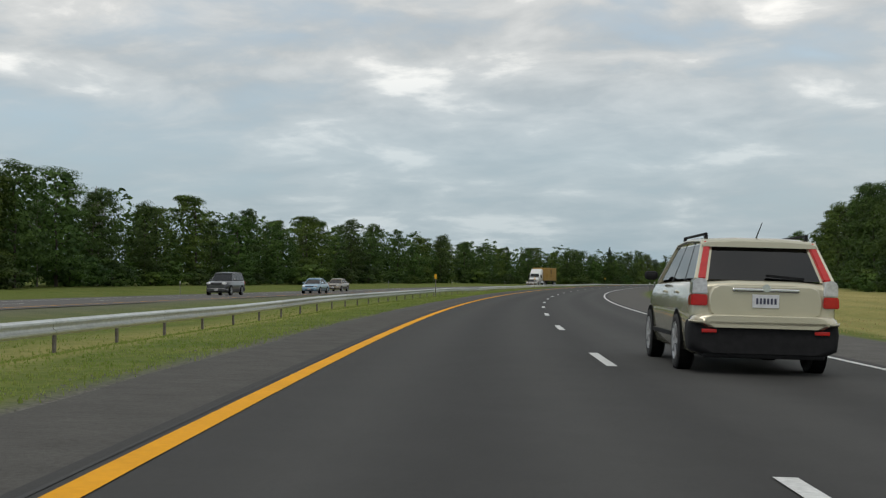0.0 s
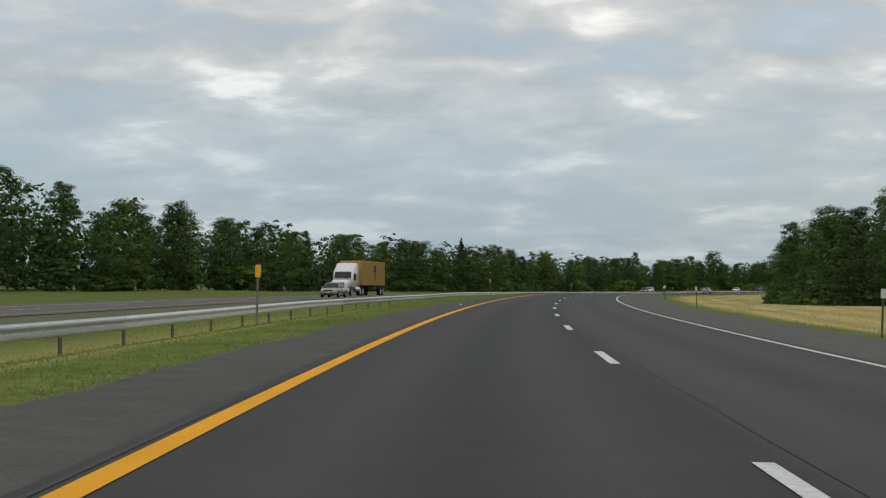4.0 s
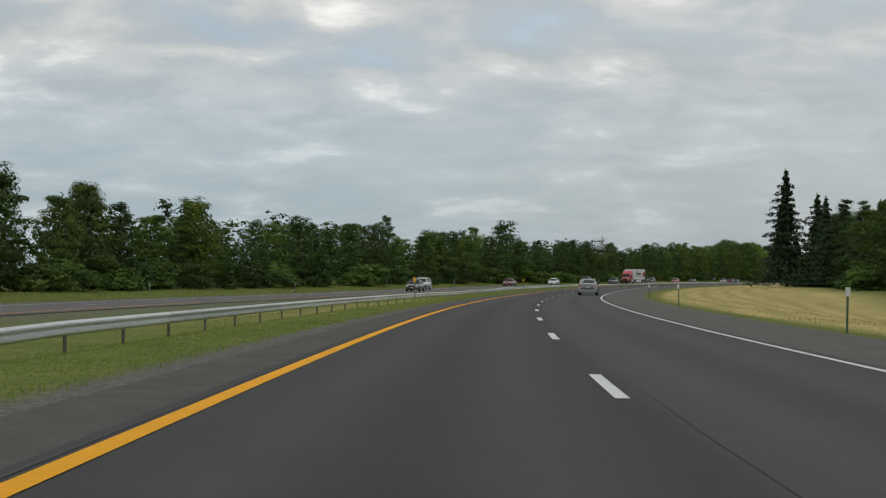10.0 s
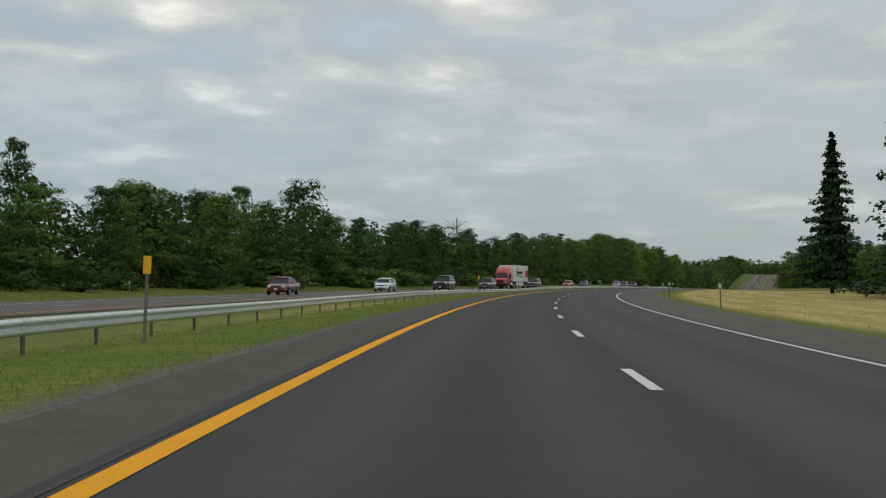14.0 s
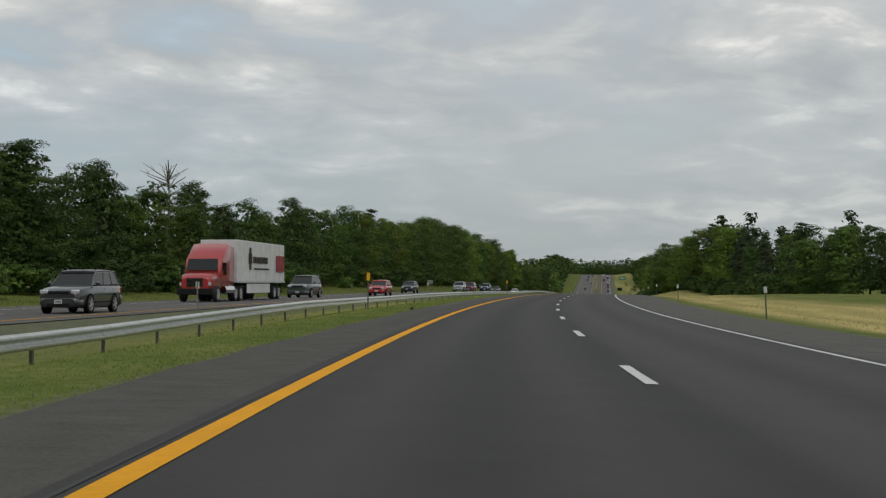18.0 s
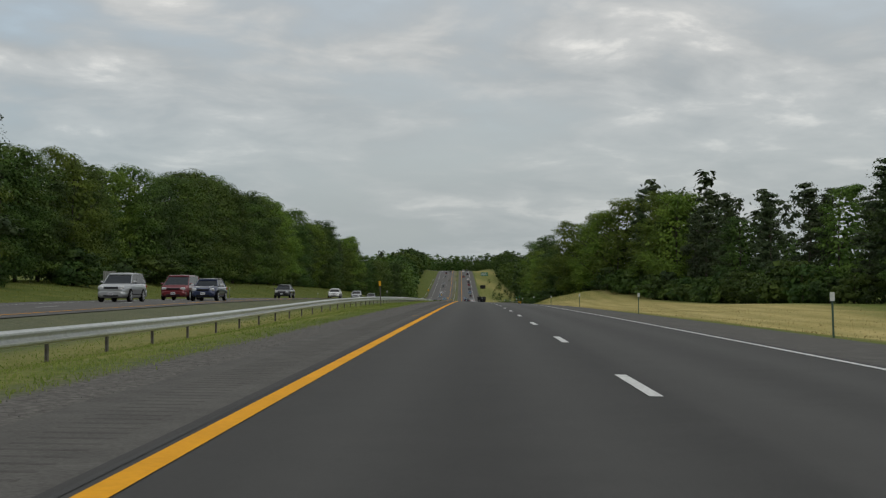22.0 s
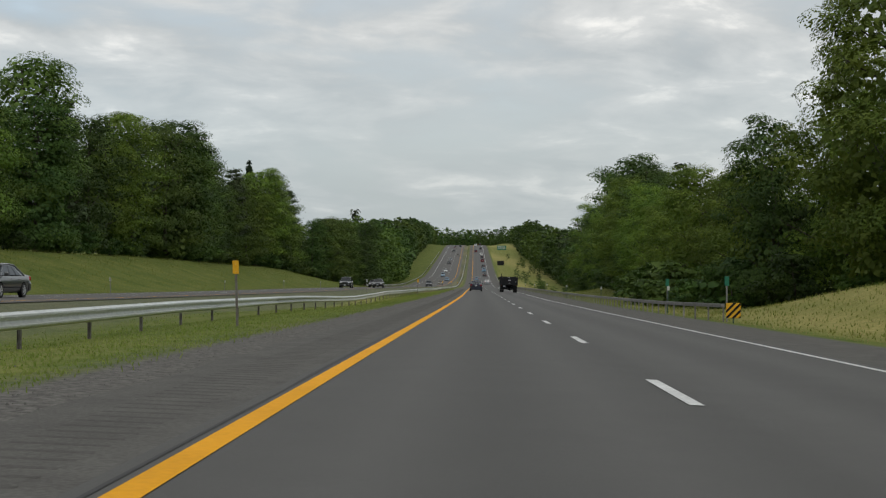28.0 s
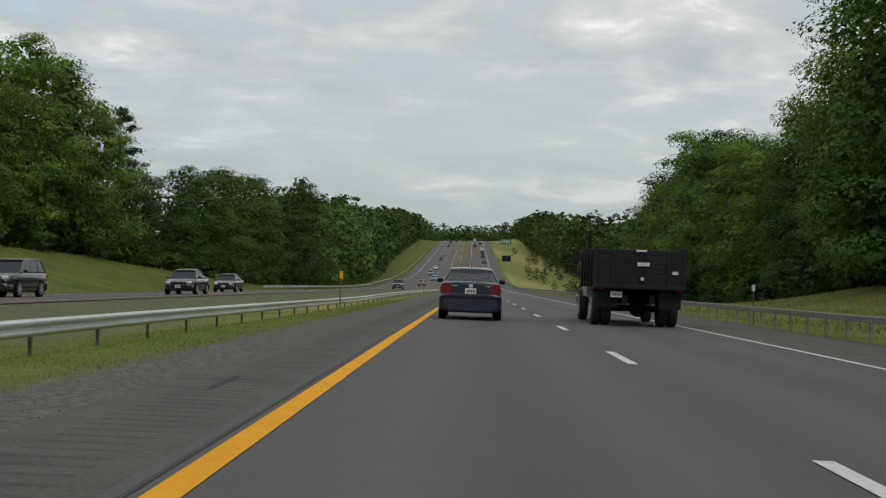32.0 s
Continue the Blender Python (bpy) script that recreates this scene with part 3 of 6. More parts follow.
def wave_beam(length, sign):
    """A corrugated rail panel, open at the back, lapped at its far end."""
    pts = [(sign * x, z) for x, z in WAVE]
    verts, faces = [], []
    for off in (0.0, 0.006 * sign):
        for y in (0.0, length - 0.3, length + 0.02):
            verts += [(x + off, y, z) for x, z in pts]
    n = len(pts)
    for lay_ in (0, 1):
        for j in (0, 1):
            a = lay_ * 3 * n + j * n
            faces += [(a + i, a + i + 1, a + n + i + 1, a + n + i) for i in range(n - 1)]
    for j in (0, 1):
        for e in (0, n - 1):
            a, b = j * n + e, 3 * n + j * n + e
            faces.append((a, a + n, b + n, b))
    return mesh_from("rail_panel", verts, faces, M_STEEL, smooth=False)


def between(p, q):
    """A pose at p whose y axis points to q, kept upright."""
    p, q = Vector(p), Vector(q)
    y = (q - p).normalized()
    x = y.cross(Vector((0, 0, 1))).normalized()
    m = Matrix((x, y, x.cross(y))).transposed().to_4x4()
    m.translation = p
    return m


def w_rail(label, u, s0, s1, gh, sign, top=0.555):
    g = thing("guardrail", label, "guardrail")
    panel = wave_beam(7.62, sign)
    bm = box(B(), -0.03, 0.03, -0.004, 0.004, -0.3, top + 0.11)
    box(bm, -0.03, -0.024, -0.035, 0.035, -0.3, top + 0.11)
    box(bm, 0.024, 0.03, -0.035, 0.035, -0.3, top + 0.11)
    post = bpy.data.meshes.new("post")
    bm.to_mesh(post)
    bm.free()
    post.materials.append(M_POST)
    k = 0
    while s0 + k * 3.81 < s1:
        s = s0 + k * 3.81
        uu = u(s) if callable(u) else u
        h = gh(s, uu)
        if k % 2 == 0:
            ob = part("rail_panel", panel, None, g)
            u2 = u(s + 7.62) if callable(u) else u
            ob.matrix_basis = between(RP(s, uu, h + top), RP(s + 7.62, u2, gh(s + 7.62, u2) + top))
        ob = part("post", post, None, g)
        ob.matrix_basis = frame_at(s + 0.15, uu + sign * 0.035, h)
        k += 1
    return g


rail_foot = lambda s, u: float(rail_top(s)) - 0.71
w_rail("long galvanised corrugated guardrail on thin steel posts in the grass median", rail_u, -21.57, 565.0, rail_foot, -1)
w_rail("galvanised corrugated guardrail on thin steel posts beside the mown median", rail_u, 565.35, 1135.0, rail_foot, -1)
w_rail("galvanised corrugated guardrail running down the median of the valley", rail_u, 1136.85, 1760.0, rail_foot, -1)
w_rail("galvanised corrugated guardrail beyond the oncoming lanes", lambda s: float(opp(s) - opp_wide(s)) - 4.3, 1229.0, 1800.0, lambda s, u: float(ground_h(s, u)), 1)


def box_rail(s0, s1):
    """A square steel beam on light posts."""
    g = thing("guardrail", "grey square-beam guardrail on slim steel posts beside the shoulder", "guardrail")
    bm = box(B(), -0.075, 0.075, 0, 5.49, -0.075, 0.075, 0.012)
    beam = bpy.data.meshes.new("beam")
    bm.to_mesh(beam)
    bm.free()
    beam.materials.append(M_WEATHERED)
    bm = box(B(), -0.03, 0.03, -0.04, 0.04, -0.5, 0.58)
    post = bpy.data.meshes.new("post")
    bm.to_mesh(post)
    bm.free()
    post.materials.append(M_WEATHERED)
    n = int((s1 - s0) / 1.83)
    for k in range(n):
        s = s0 + k * 1.83
        u = 10.5 + 1.2 * max(0, 1 - (s - s0) / 14) ** 2
        h = float(bank(s, 10.4)) - 0.05
        if k % 3 == 0:
            u2 = 10.5 + 1.2 * max(0, 1 - (s + 5.49 - s0) / 14) ** 2
            part("beam", beam, None, g).matrix_basis = frame_at(s, u - 0.06, h + 0.60) @ pose(0, 0, 0, 0, 0, -math.degrees(math.atan2(u2 - u, 5.49)))
        part("post", post, None, g).matrix_basis = frame_at(s + 0.5, u + 0.06, h)


box_rail(989.0, 1500.0)
# ---- trees ----
def cards(pos, nrm, size, rng):
    """Leaf clumps: small bent blades at the given places, facing about along nrm."""
    n = len(pos)
    nrm = nrm / (np.linalg.norm(nrm, axis=1, keepdims=True) + 1e-9)
    t = np.cross(nrm, rng.normal(size=(n, 3)))
    t /= np.linalg.norm(t, axis=1, keepdims=True) + 1e-9
    b = np.cross(nrm, t)
    sz = size * rng.uniform(0.55, 1.25, (n, 1))
    q = [pos - t * sz * rng.uniform(0.6, 1, (n, 1)) - nrm * sz * 0.25, pos - b * sz * rng.uniform(0.35, 0.8, (n, 1)) + nrm * sz * 0.1,
         pos + t * sz * rng.uniform(0.6, 1, (n, 1)) - nrm * sz * 0.2, pos + b * sz * rng.uniform(0.35, 0.8, (n, 1)) + nrm * sz * 0.1]
    return np.stack(q, 1).reshape(-1, 3)


def quads(verts, name, material):
    n = len(verts) // 4
    me = bpy.data.meshes.new(name)
    me.vertices.add(4 * n)
    me.vertices.foreach_set("co", verts.astype(np.float32).ravel())
    me.loops.add(4 * n)
    me.loops.foreach_set("vertex_index", np.arange(4 * n, dtype=np.int32))
    me.polygons.add(n)
    me.polygons.foreach_set("loop_start", np.arange(0, 4 * n, 4, dtype=np.int32))
    me.materials.append(material)
    me.update(calc_edges=True)
    return me


def clump_leaves(c, n, inner, size, H, R, base, rng, lift=0.55):
    """Leaves on the rounded outsides of clumps, with a darker, closer layer inside them."""
    out = []
    for m, lo, hi, sz, jit in ((n, 0.84, 1.05, size, 0.20), (inner, 0.25, 0.66, size * 1.8, 0.4), (n // 30, 1.05, 1.22, size * 0.9, 0.8)):
        wgt = c[:, 3] ** 1.6
        k = rng.choice(len(c), m, p=wgt / wgt.sum())
        d = rng.normal(size=(m, 3))
        d /= np.linalg.norm(d, axis=1, keepdims=True)
        d[:, 2] = np.where(rng.uniform(0, 1, m) < 0.8, np.abs(d[:, 2]), -np.abs(d[:, 2]) * 0.6)
        pos = c[k, :3] + d * c[k, 3:4] * rng.uniform(lo, hi, (m, 1)) * np.array([1.0, 1.0, 0.60])
        pos[:, 2] = np.maximum(pos[:, 2], 0.05)
        away = (pos - np.array([0, 0, (H + base) / 2])) / R
        out.append(cards(pos, d + away * 0.3 + np.array([0, 0, lift]) + rng.normal(size=(m, 3)) * jit, sz, rng))
    return np.concatenate(out)


def broad_crown(seed, H, R, base, n, size, knots=64, inner=700, body=420, leaf=0.125, big=1.0):
    """Rounded clumps crowded over a full, uneven crown with a few dents and gaps."""
    rng = np.random.default_rng(seed)
    ph = rng.uniform(0, 6.28, 4)
    lean_x, lean_y = rng.normal(0, 0.12, 2) * R

    def envelope(w, a):
        p = np.where(w < 0.38, 0.74 + 0.26 * np.sin(w / 0.38 * math.pi / 2), np.sqrt(np.maximum(0.0, 1 - (np.maximum(w - 0.38, 0) / 0.64) ** 2.0)))
        return R * p * (1 + 0.14 * np.sin(2 * a + ph[0] + 3 * w) + 0.10 * np.sin(3 * a + ph[1] - 5 * w) + 0.08 * np.sin(9 * w + ph[2]))

    w = rng.uniform(0, 1, knots) ** 0.9 * 0.97
    a = rng.uniform(0, 2 * math.pi, knots)
    rad = R * big * rng.uniform(0.17, 0.36, knots) * (1.1 - 0.38 * w)
    r = np.maximum(envelope(w, a) - rad * 0.7, 0) * np.sqrt(rng.uniform(0.35, 1.05, knots))
    top = H - rad * 0.75
    c = np.stack([r * np.cos(a) + lean_x * w, r * np.sin(a) + lean_y * w, base + (top - base) * w, rad], -1)
    leaves = clump_leaves(c, n, inner, size, H, R, base, rng)
    w = rng.uniform(0, 0.93, body)
    a = rng.uniform(0, 2 * math.pi, body)
    r = envelope(w, a) * rng.uniform(0.3, 0.66, body)
    pos = np.stack([r * np.cos(a) + lean_x * w, r * np.sin(a) + lean_y * w, base + (H * 0.96 - base) * w], -1)
    nr = np.stack([np.cos(a), np.sin(a), 0.3 + w * 0.5], -1) + rng.normal(size=(body, 3)) * 0.25
    return np.concatenate([leaves, cards(pos, nr, R * leaf, rng)])


def spruce_crown(seed, H, R, n, size):
    rng = np.random.default_rng(seed)
    w = rng.uniform(0, 1, n) ** 0.52
    tier = np.floor(w * 17) / 17 + rng.uniform(0, 0.024, n)
    z = H * (1 - 0.95 * tier)
    arm = np.floor(rng.uniform(0, 1, n) * 11)
    length = 0.74 + 0.26 * np.sin(arm * 12.9 + np.floor(w * 17) * 78.2)
    reach = R * (0.02 + tier) ** 0.82 * length * rng.uniform(0.0, 1, n) ** 0.6
    a = arm / 11 * 2 * math.pi + rng.normal(0, 0.16, n) + np.floor(w * 17) * 2.4
    pos = np.stack([np.cos(a) * reach, np.sin(a) * reach, z - reach * 0.22 + 0.05 * reach ** 2 / max(R, 1) + rng.normal(0, 0.10, n)], -1)
    pos[:, 2] = np.maximum(pos[:, 2], 0.1)
    nr = np.stack([np.cos(a) * 0.5, np.sin(a) * 0.5, 0 * a + 1], -1) + rng.normal(size=(n, 3)) * 0.5
    m = n // 10
    w2, a2 = rng.uniform(0.05, 0.97, m), rng.uniform(0, 2 * math.pi, m)
    r2 = R * w2 * rng.uniform(0.1, 0.42, m)
    inner = np.stack([np.cos(a2) * r2, np.sin(a2) * r2, H * (1 - 0.95 * w2)], -1)
    return np.concatenate([cards(pos, nr, size, rng), cards(inner, inner * np.array([1, 1, 0]) + rng.normal(size=(m, 3)) * 0.3, size * 2.2, rng)])


def pine_crown(seed, H, R, base, n, size, inner=500):
    rng = np.random.default_rng(seed)
    c = []
    for i in range(34):
        w = (i + rng.uniform(0, 1)) / 34
        z = base + (H - base) * w
        r = R * (1.05 - w * 0.85) * rng.uniform(0.2, 1)
        a = rng.uniform(0, 2 * math.pi)
        c.append((r * math.cos(a), r * math.sin(a), z, R * rng.uniform(0.24, 0.40) * (1.1 - 0.5 * w)))
    c = np.array(c)
    out = []
    for m, sz, sp in ((n, size, 0.62), (inner, size * 2.0, 0.36)):
        k = rng.integers(0, 34, m)
        d = rng.normal(size=(m, 3))
        pos = c[k, :3] + d * c[k, 3:4] * np.array([sp, sp, sp * 0.42])
        pos[:, 2] = np.maximum(pos[:, 2], 0.05)
        out.append(cards(pos, d * 0.6 + np.array([0, 0, 0.9]), sz, rng))
    return np.concatenate(out)


def trunk_mesh(seed, H, r, limbs, reach, z0, material):
    rng = np.random.default_rng(seed)
    bm = B()
    p, rr = Vector((0, 0, -0.4)), r
    for i in range(5):
        q = Vector((rng.normal(0, 0.04) * i, rng.normal(0, 0.04) * i, H * 0.86 * (i + 1) / 5))
        rod(bm, p, q, rr, rr * 0.72, 7)
        p, rr = q, rr * 0.72
    for i in range(limbs):
        z = z0 + (H * 0.8 - z0) * rng.uniform(0, 1)
        a, L = rng.uniform(0, 6.28), reach * rng.uniform(0.5, 1.0) * (1.15 - z / H)
        o = Vector((0, 0, z))
        e = o + Vector((math.cos(a) * L, math.sin(a) * L, L * rng.uniform(0.45, 0.95)))
        rod(bm, o, e, r * 0.34, r * 0.09, 5)
        for j in range(2):
            mid = o.lerp(e, rng.uniform(0.45, 0.8))
            a2 = a + rng.normal(0, 0.9)
            rod(bm, mid, mid + Vector((math.cos(a2), math.sin(a2), 0.7)) * L * 0.35, r * 0.12, r * 0.03, 4)
    me = bpy.data.meshes.new("trunk")
    bm.to_mesh(me)
    bm.free()
    me.materials.append(material)
    return me


KINDS = {}


def kind(key, name, label, H, crown, trunk):
    KINDS[key] = (name, label, H, crown, trunk)


for i, (H, R, base, cl) in enumerate([(14, 3.6, 1.6, L_LEAF), (15, 4.2, 2.4, L_LEAF), (13, 3.2, 1.2, L_MID), (16, 4.6, 3.0, L_LEAF), (12, 3.8, 0.8, L_MID), (17, 4.0, 4.0, L_LEAF), (15, 3.0, 2.0, L_LEAF), (15, 4.2, 1.2, L_LIGHT), (16, 4.4, 1.6, L_LIGHT)]):
    kind("b%d" % i, "broadleaf_tree", "tall broadleaf tree in full green leaf at the wood's edge", H,
         quads(broad_crown(10 + i, H, R, base * 0.5, 9000, 0.105, 54, 1500, 900, 0.085, 1.22), "crown", cl), trunk_mesh(40 + i, H, 0.19, 9, R, base + 1, M_BARK))
for i, (H, R) in enumerate([(15, 5.8), (14, 4.2)]):
    kind("s%d" % i, "spruce_tree", "dark pointed spruce with drooping tiers of branches", H,
         quads(spruce_crown(60 + i, H, R, 7500, 0.22), "crown", L_NEEDLE), trunk_mesh(70 + i, H, 0.2, 3, 1.0, 2, M_BARK))
for i, (H, R, base) in enumerate([(19, 4.2, 3.0), (18, 3.6, 5.0)]):
    kind("p%d" % i, "pine_tree", "tall grey-green pine with layered ragged boughs", H,
         quads(pine_crown(80 + i, H, R, base, 4200, 0.2, 900), "crown", L_PINE), trunk_mesh(90 + i, H, 0.24, 12, R, base, M_BARK))
for i, (H, R) in enumerate([(3.2, 2.4), (4.2, 2.6), (2.2, 2.0)]):
    kind("u%d" % i, "shrub", "bushy green shrub at the wood's edge", H,
         quads(broad_crown(110 + i, H, R, 0.1, 2000, 0.10, 26, 400, 160), "crown", L_MID if i == 2 else L_LEAF), trunk_mesh(120 + i, H, 0.06, 6, 1.2, 0.3, M_BARK))
for i, (H, R, base, cl) in enumerate([(15, 4.6, 0.6, L_LIGHT), (16, 4.9, 1.0, L_LIGHT), (15, 4.3, 0.4, L_LEAF), (15, 4.6, 0.6, L_MID), (16, 4.6, 0.8, L_LEAF)]):
    kind("f%d" % i, "broadleaf_tree", "tall broadleaf tree with dense rounded boughs beside the road", H,
         quads(broad_crown(150 + i, H, R, base, 16000, 0.10, 58, 2200, 1700, 0.06, 1.22), "crown", cl), trunk_mesh(160 + i, H, 0.21, 11, R, base + 1.5, M_BARK))
kind("d0", "bare_tree", "bare dead tree with pale grey branching limbs", 15, None, trunk_mesh(131, 15, 0.21, 30, 5.4, 6.0, M_PALEBARK))
MADE = {}
TREES = random.Random(5)


def plant(key, s, u, H, spin=None, sx=1.0):
    name, label, h0, crown, trunk = KINDS[key]
    m = Matrix.Translation(Vector(GP(s, u))) @ Matrix.Rotation(TREES.uniform(0, 6.28) if spin is None else spin, 4, "Z") @ Matrix.Diagonal((H / h0 * sx, H / h0 * sx, H / h0, 1))
    t = thing(name, label, name.split("_")[-1], name.replace("_", " ") + "s along the road")
    part("trunk", trunk, None, t)
    if crown:
        part("crown", crown, None, t)
    t.matrix_basis = m
    return t


def left_edge(s):
    return np.interp(s, [-60, 150, 300, 430, 560, 700, 830, 960, 1110, 1230, 1310, 1440, 1600, 1700, 2100], [-52, -52, -52, -48, -42, -40, -42, -46, -48, -44, -33, -31, -38, -39, -42])


def left_high(s):
    return np.interp(s, [-60, 150, 300, 430, 520, 640, 740, 830, 900, 960, 1100, 1235, 1255, 1300, 1390, 1560, 1700, 2100], [13.4, 13.4, 12.6, 12.2, 12, 12.3, 13.2, 15.2, 17.2, 21.5, 23, 22, 17.5, 20.5, 24, 24, 23, 22])


def right_edge(s):
    return np.interp(s, [-60, 60, 200, 260, 400, 430, 540, 600, 620, 740, 850, 960, 1030, 1100, 1150, 1200, 1250, 1290, 1320, 1400, 1700, 2100],
                     [44, 42, 40, 31, 31, 48, 40, 35, 78, 72, 46, 40, 21, 23, 29, 31, 32.5, 36, 44, 40, 34, 38])


def right_high(s):
    return np.interp(s, [-60, 200, 260, 400, 520, 600, 700, 850, 912, 938, 962, 1000, 1030, 1050, 1085, 1105, 1128, 1152, 1180, 1250, 1300, 1700, 2100], [14, 15.5, 13, 14.5, 13.5, 14.5, 13, 15, 15, 19, 23, 23, 15, 13.5, 14.5, 18.5, 21, 23, 22, 25, 24, 20, 18])


# crowns of the trees that stand behind, as loose clumps
BACK = [broad_crown(200 + i, 14, R, b_, 330, 0.36, 36, 60, 110) for i, (R, b_) in enumerate([(3.8, 0.6), (4.4, 1.2), (3.2, 0.4), (4.0, 2.0)])]
BACK.append(pine_crown(210, 14, 3.4, 1.0, 380, 0.36, 70))
BACK_UNDER = broad_crown(220, 14, 6.5, 0.2, 280, 0.5, 36, 80, 120)
FAR = [broad_crown(230 + i, 14, R, b_, 130, 0.62, 26, 30, 60) for i, (R, b_) in enumerate([(3.8, 0.6), (4.4, 1.2), (3.2, 0.4), (4.0, 2.0)])]
FAR.append(pine_crown(240, 14, 3.4, 1.0, 150, 0.6, 40))
STUFF = {}


def add_back(key, s, u, H, sx):
    v = (FAR if s > 1480 else BACK)[key] if key < 5 else BACK_UNDER
    a = TREES.uniform(0, 6.28)
    c_, s_ = math.cos(a) * H / 14 * sx, math.sin(a) * H / 14 * sx
    p = GP(s, u)
    w = np.stack([v[:, 0] * c_ - v[:, 1] * s_, v[:, 0] * s_ + v[:, 1] * c_, v[:, 2] * H / 14], -1) + p
    STUFF.setdefault((int(s // 130), u > 0, key == 4), []).append(w)


def wood(edge, high, side, s0, s1, pick, near_to):
    s, k = s0, 0
    while s < s1:
        e, h = float(edge(s)), float(high(s))
        if s < near_to:
            plant(pick(s), s + TREES.uniform(-2.5, 2.5), e + side * TREES.uniform(-2, 2), h * TREES.uniform(0.72, 1.04), sx=TREES.uniform(0.95, 1.35))
            if TREES.random() < 0.75:
                plant("u%d" % TREES.randrange(3), s + TREES.uniform(-3, 3), e - side * TREES.uniform(1.0, 4.0), TREES.uniform(1.6, 4.2), sx=1.35)
        else:
            add_back(TREES.randrange(4), s, e + side * TREES.uniform(-2, 2), h * TREES.uniform(0.6, 0.95), 1.2)
            add_back(TREES.randrange(4), s + 4, e - side * TREES.uniform(0, 4), TREES.uniform(2.5, 6), 1.8)
        add_back(5, s + TREES.uniform(-2, 2), e + side * TREES.uniform(3, 6), h * TREES.uniform(0.45, 0.68), 14 / h * 0.75)
        if s < 800:
            add_back(5, s + 3.7, e + side * TREES.uniform(7, 10), h * TREES.uniform(0.6, 0.8), 14 / h * 0.7)
            add_back(5, s + TREES.uniform(-3, 3), e - side * TREES.uniform(-1, 1.5), TREES.uniform(2.5, 4.5), 1.6)
        low = 0.76 if (900 if side < 0 else 1005) < s < 1340 else 1.0
        for off, spread, grow in ((4.0, 2.0, 0.86 * low), (10.0, 3.5, 1.02 * low)):
            pine = 4 if (TREES.random() < 0.08 or (side > 0 and 830 < s < 1030 and TREES.random() < 0.5)) else TREES.randrange(4)
            add_back(pine, s + TREES.uniform(-4, 4), e + side * (off + TREES.uniform(-spread, spread)), h * grow * TREES.uniform(0.75, 1.1), TREES.uniform(0.95, 1.3))
        s += 7.4


def pick_left(s):
    r = TREES.random()
    if 780 < s < 1300 and r < 0.08:
        return "p%d" % TREES.randrange(2)
    if 800 < s < 1330:
        return "f%d" % TREES.choice((3, 0, 2, 3, 4))
    return "b%d" % TREES.randrange(7)


def pick_right(s):
    r = TREES.random()
    if 860 < s < 985 and r < 0.85 or 500 < s < 830 and r < 0.3:
        return "p%d" % TREES.randrange(2)
    if 940 < s < 1310:
        return "f%d" % TREES.choice((0, 1, 0, 1, 2))
    return "b%d" % TREES.randrange(7)


wood(left_edge, left_high, -1, 60, 2200, pick_left, 1330)
wood(right_edge, right_high, 1, 40, 2200, pick_right, 1300)
for u in np.arange(-170, 170, 6.5):
    if -30 < u < 12:
        continue
    for k in range(3):
        add_back(TREES.randrange(4), 2230 + k * 25 + TREES.uniform(-15, 15), u + TREES.uniform(-3, 3), TREES.uniform(11, 17), 1.2)
for u in np.arange(-30, 12, 3.0):
    add_back(TREES.randrange(4), 2560, u, TREES.uniform(15, 20), 1.5)
for u in np.arange(-200, 200, 4.0):
    add_back(TREES.randrange(4), 2520 + TREES.uniform(-25, 25), u, TREES.uniform(22, 29), 1.3)
    add_back(TREES.randrange(4), 2470 + TREES.uniform(-15, 15), u, TREES.uniform(17, 24), 1.4)
    add_back(5, 2515, u, 17, 1.3)
for k in range(60):
    add_back(TREES.randrange(4), TREES.uniform(1290, 1700), TREES.uniform(19, 42), TREES.uniform(1.2, 4.5), TREES.uniform(1.4, 2.4))
for (ch, rt, pine), lst in sorted(STUFF.items()):
    tagged(new("woodland", quads(np.concatenate(lst), "woodland", L_PINE if pine else (L_MID if ch > 6 and (ch + rt) % 3 == 1 else L_LEAF))), "dense green woodland behind the roadside trees", "woodland", kind="stuff")

# single trees that stand out
plant("s0", 428, -52, 13.2, sx=0.95)
plant("s0", 556, 30.6, 20.3, sx=1.0)
plant("s1", 595, 28.7, 16.6, sx=1.0)
for s, u, h in ((548, 37, 15), (562, 36, 16.5), (572, 41, 15), (584, 39, 14), (540, 45, 14), (556, 47, 15)):
    plant("s%d" % (int(s) % 2), s, u, h, sx=1.05)
plant("b1", 639, -42.6, 16.8, sx=1.35)
plant("b7", 628, -45.5, 12.5, sx=1.1)
plant("b3", 606, -44, 12.5)
plant("b6", 566, -46, 14.2, sx=0.8)
plant("b3", 478, -60, 14.2)
plant("b2", 620, -44, 14.5, sx=0.7)
plant("d0", 735, -45, 17.5, sx=1.35)
plant("d0", 520, -52, 12.5)
plant("d0", 150, -62, 15.5)
for s, u, h in ((118, -52.5, 11), (131, -52, 12), (176, -53, 10.5), (204, -52.5, 11.5)):
    plant("d0", s, u, h, sx=0.7)
plant("s1", 1249, -55.5, 28.5, sx=1.05)
plant("p0", 1105, -54, 21, sx=0.8)
plant("d0", 262, 40, 14)
plant("f1", 1047, 33.5, 24.5, sx=0.62)
plant("f1", 1013, 30, 16.5, sx=1.1)
plant("b8", 478, -45, 12.0, sx=1.2)
plant("b3", 690, -41, 12.6, sx=1.2)
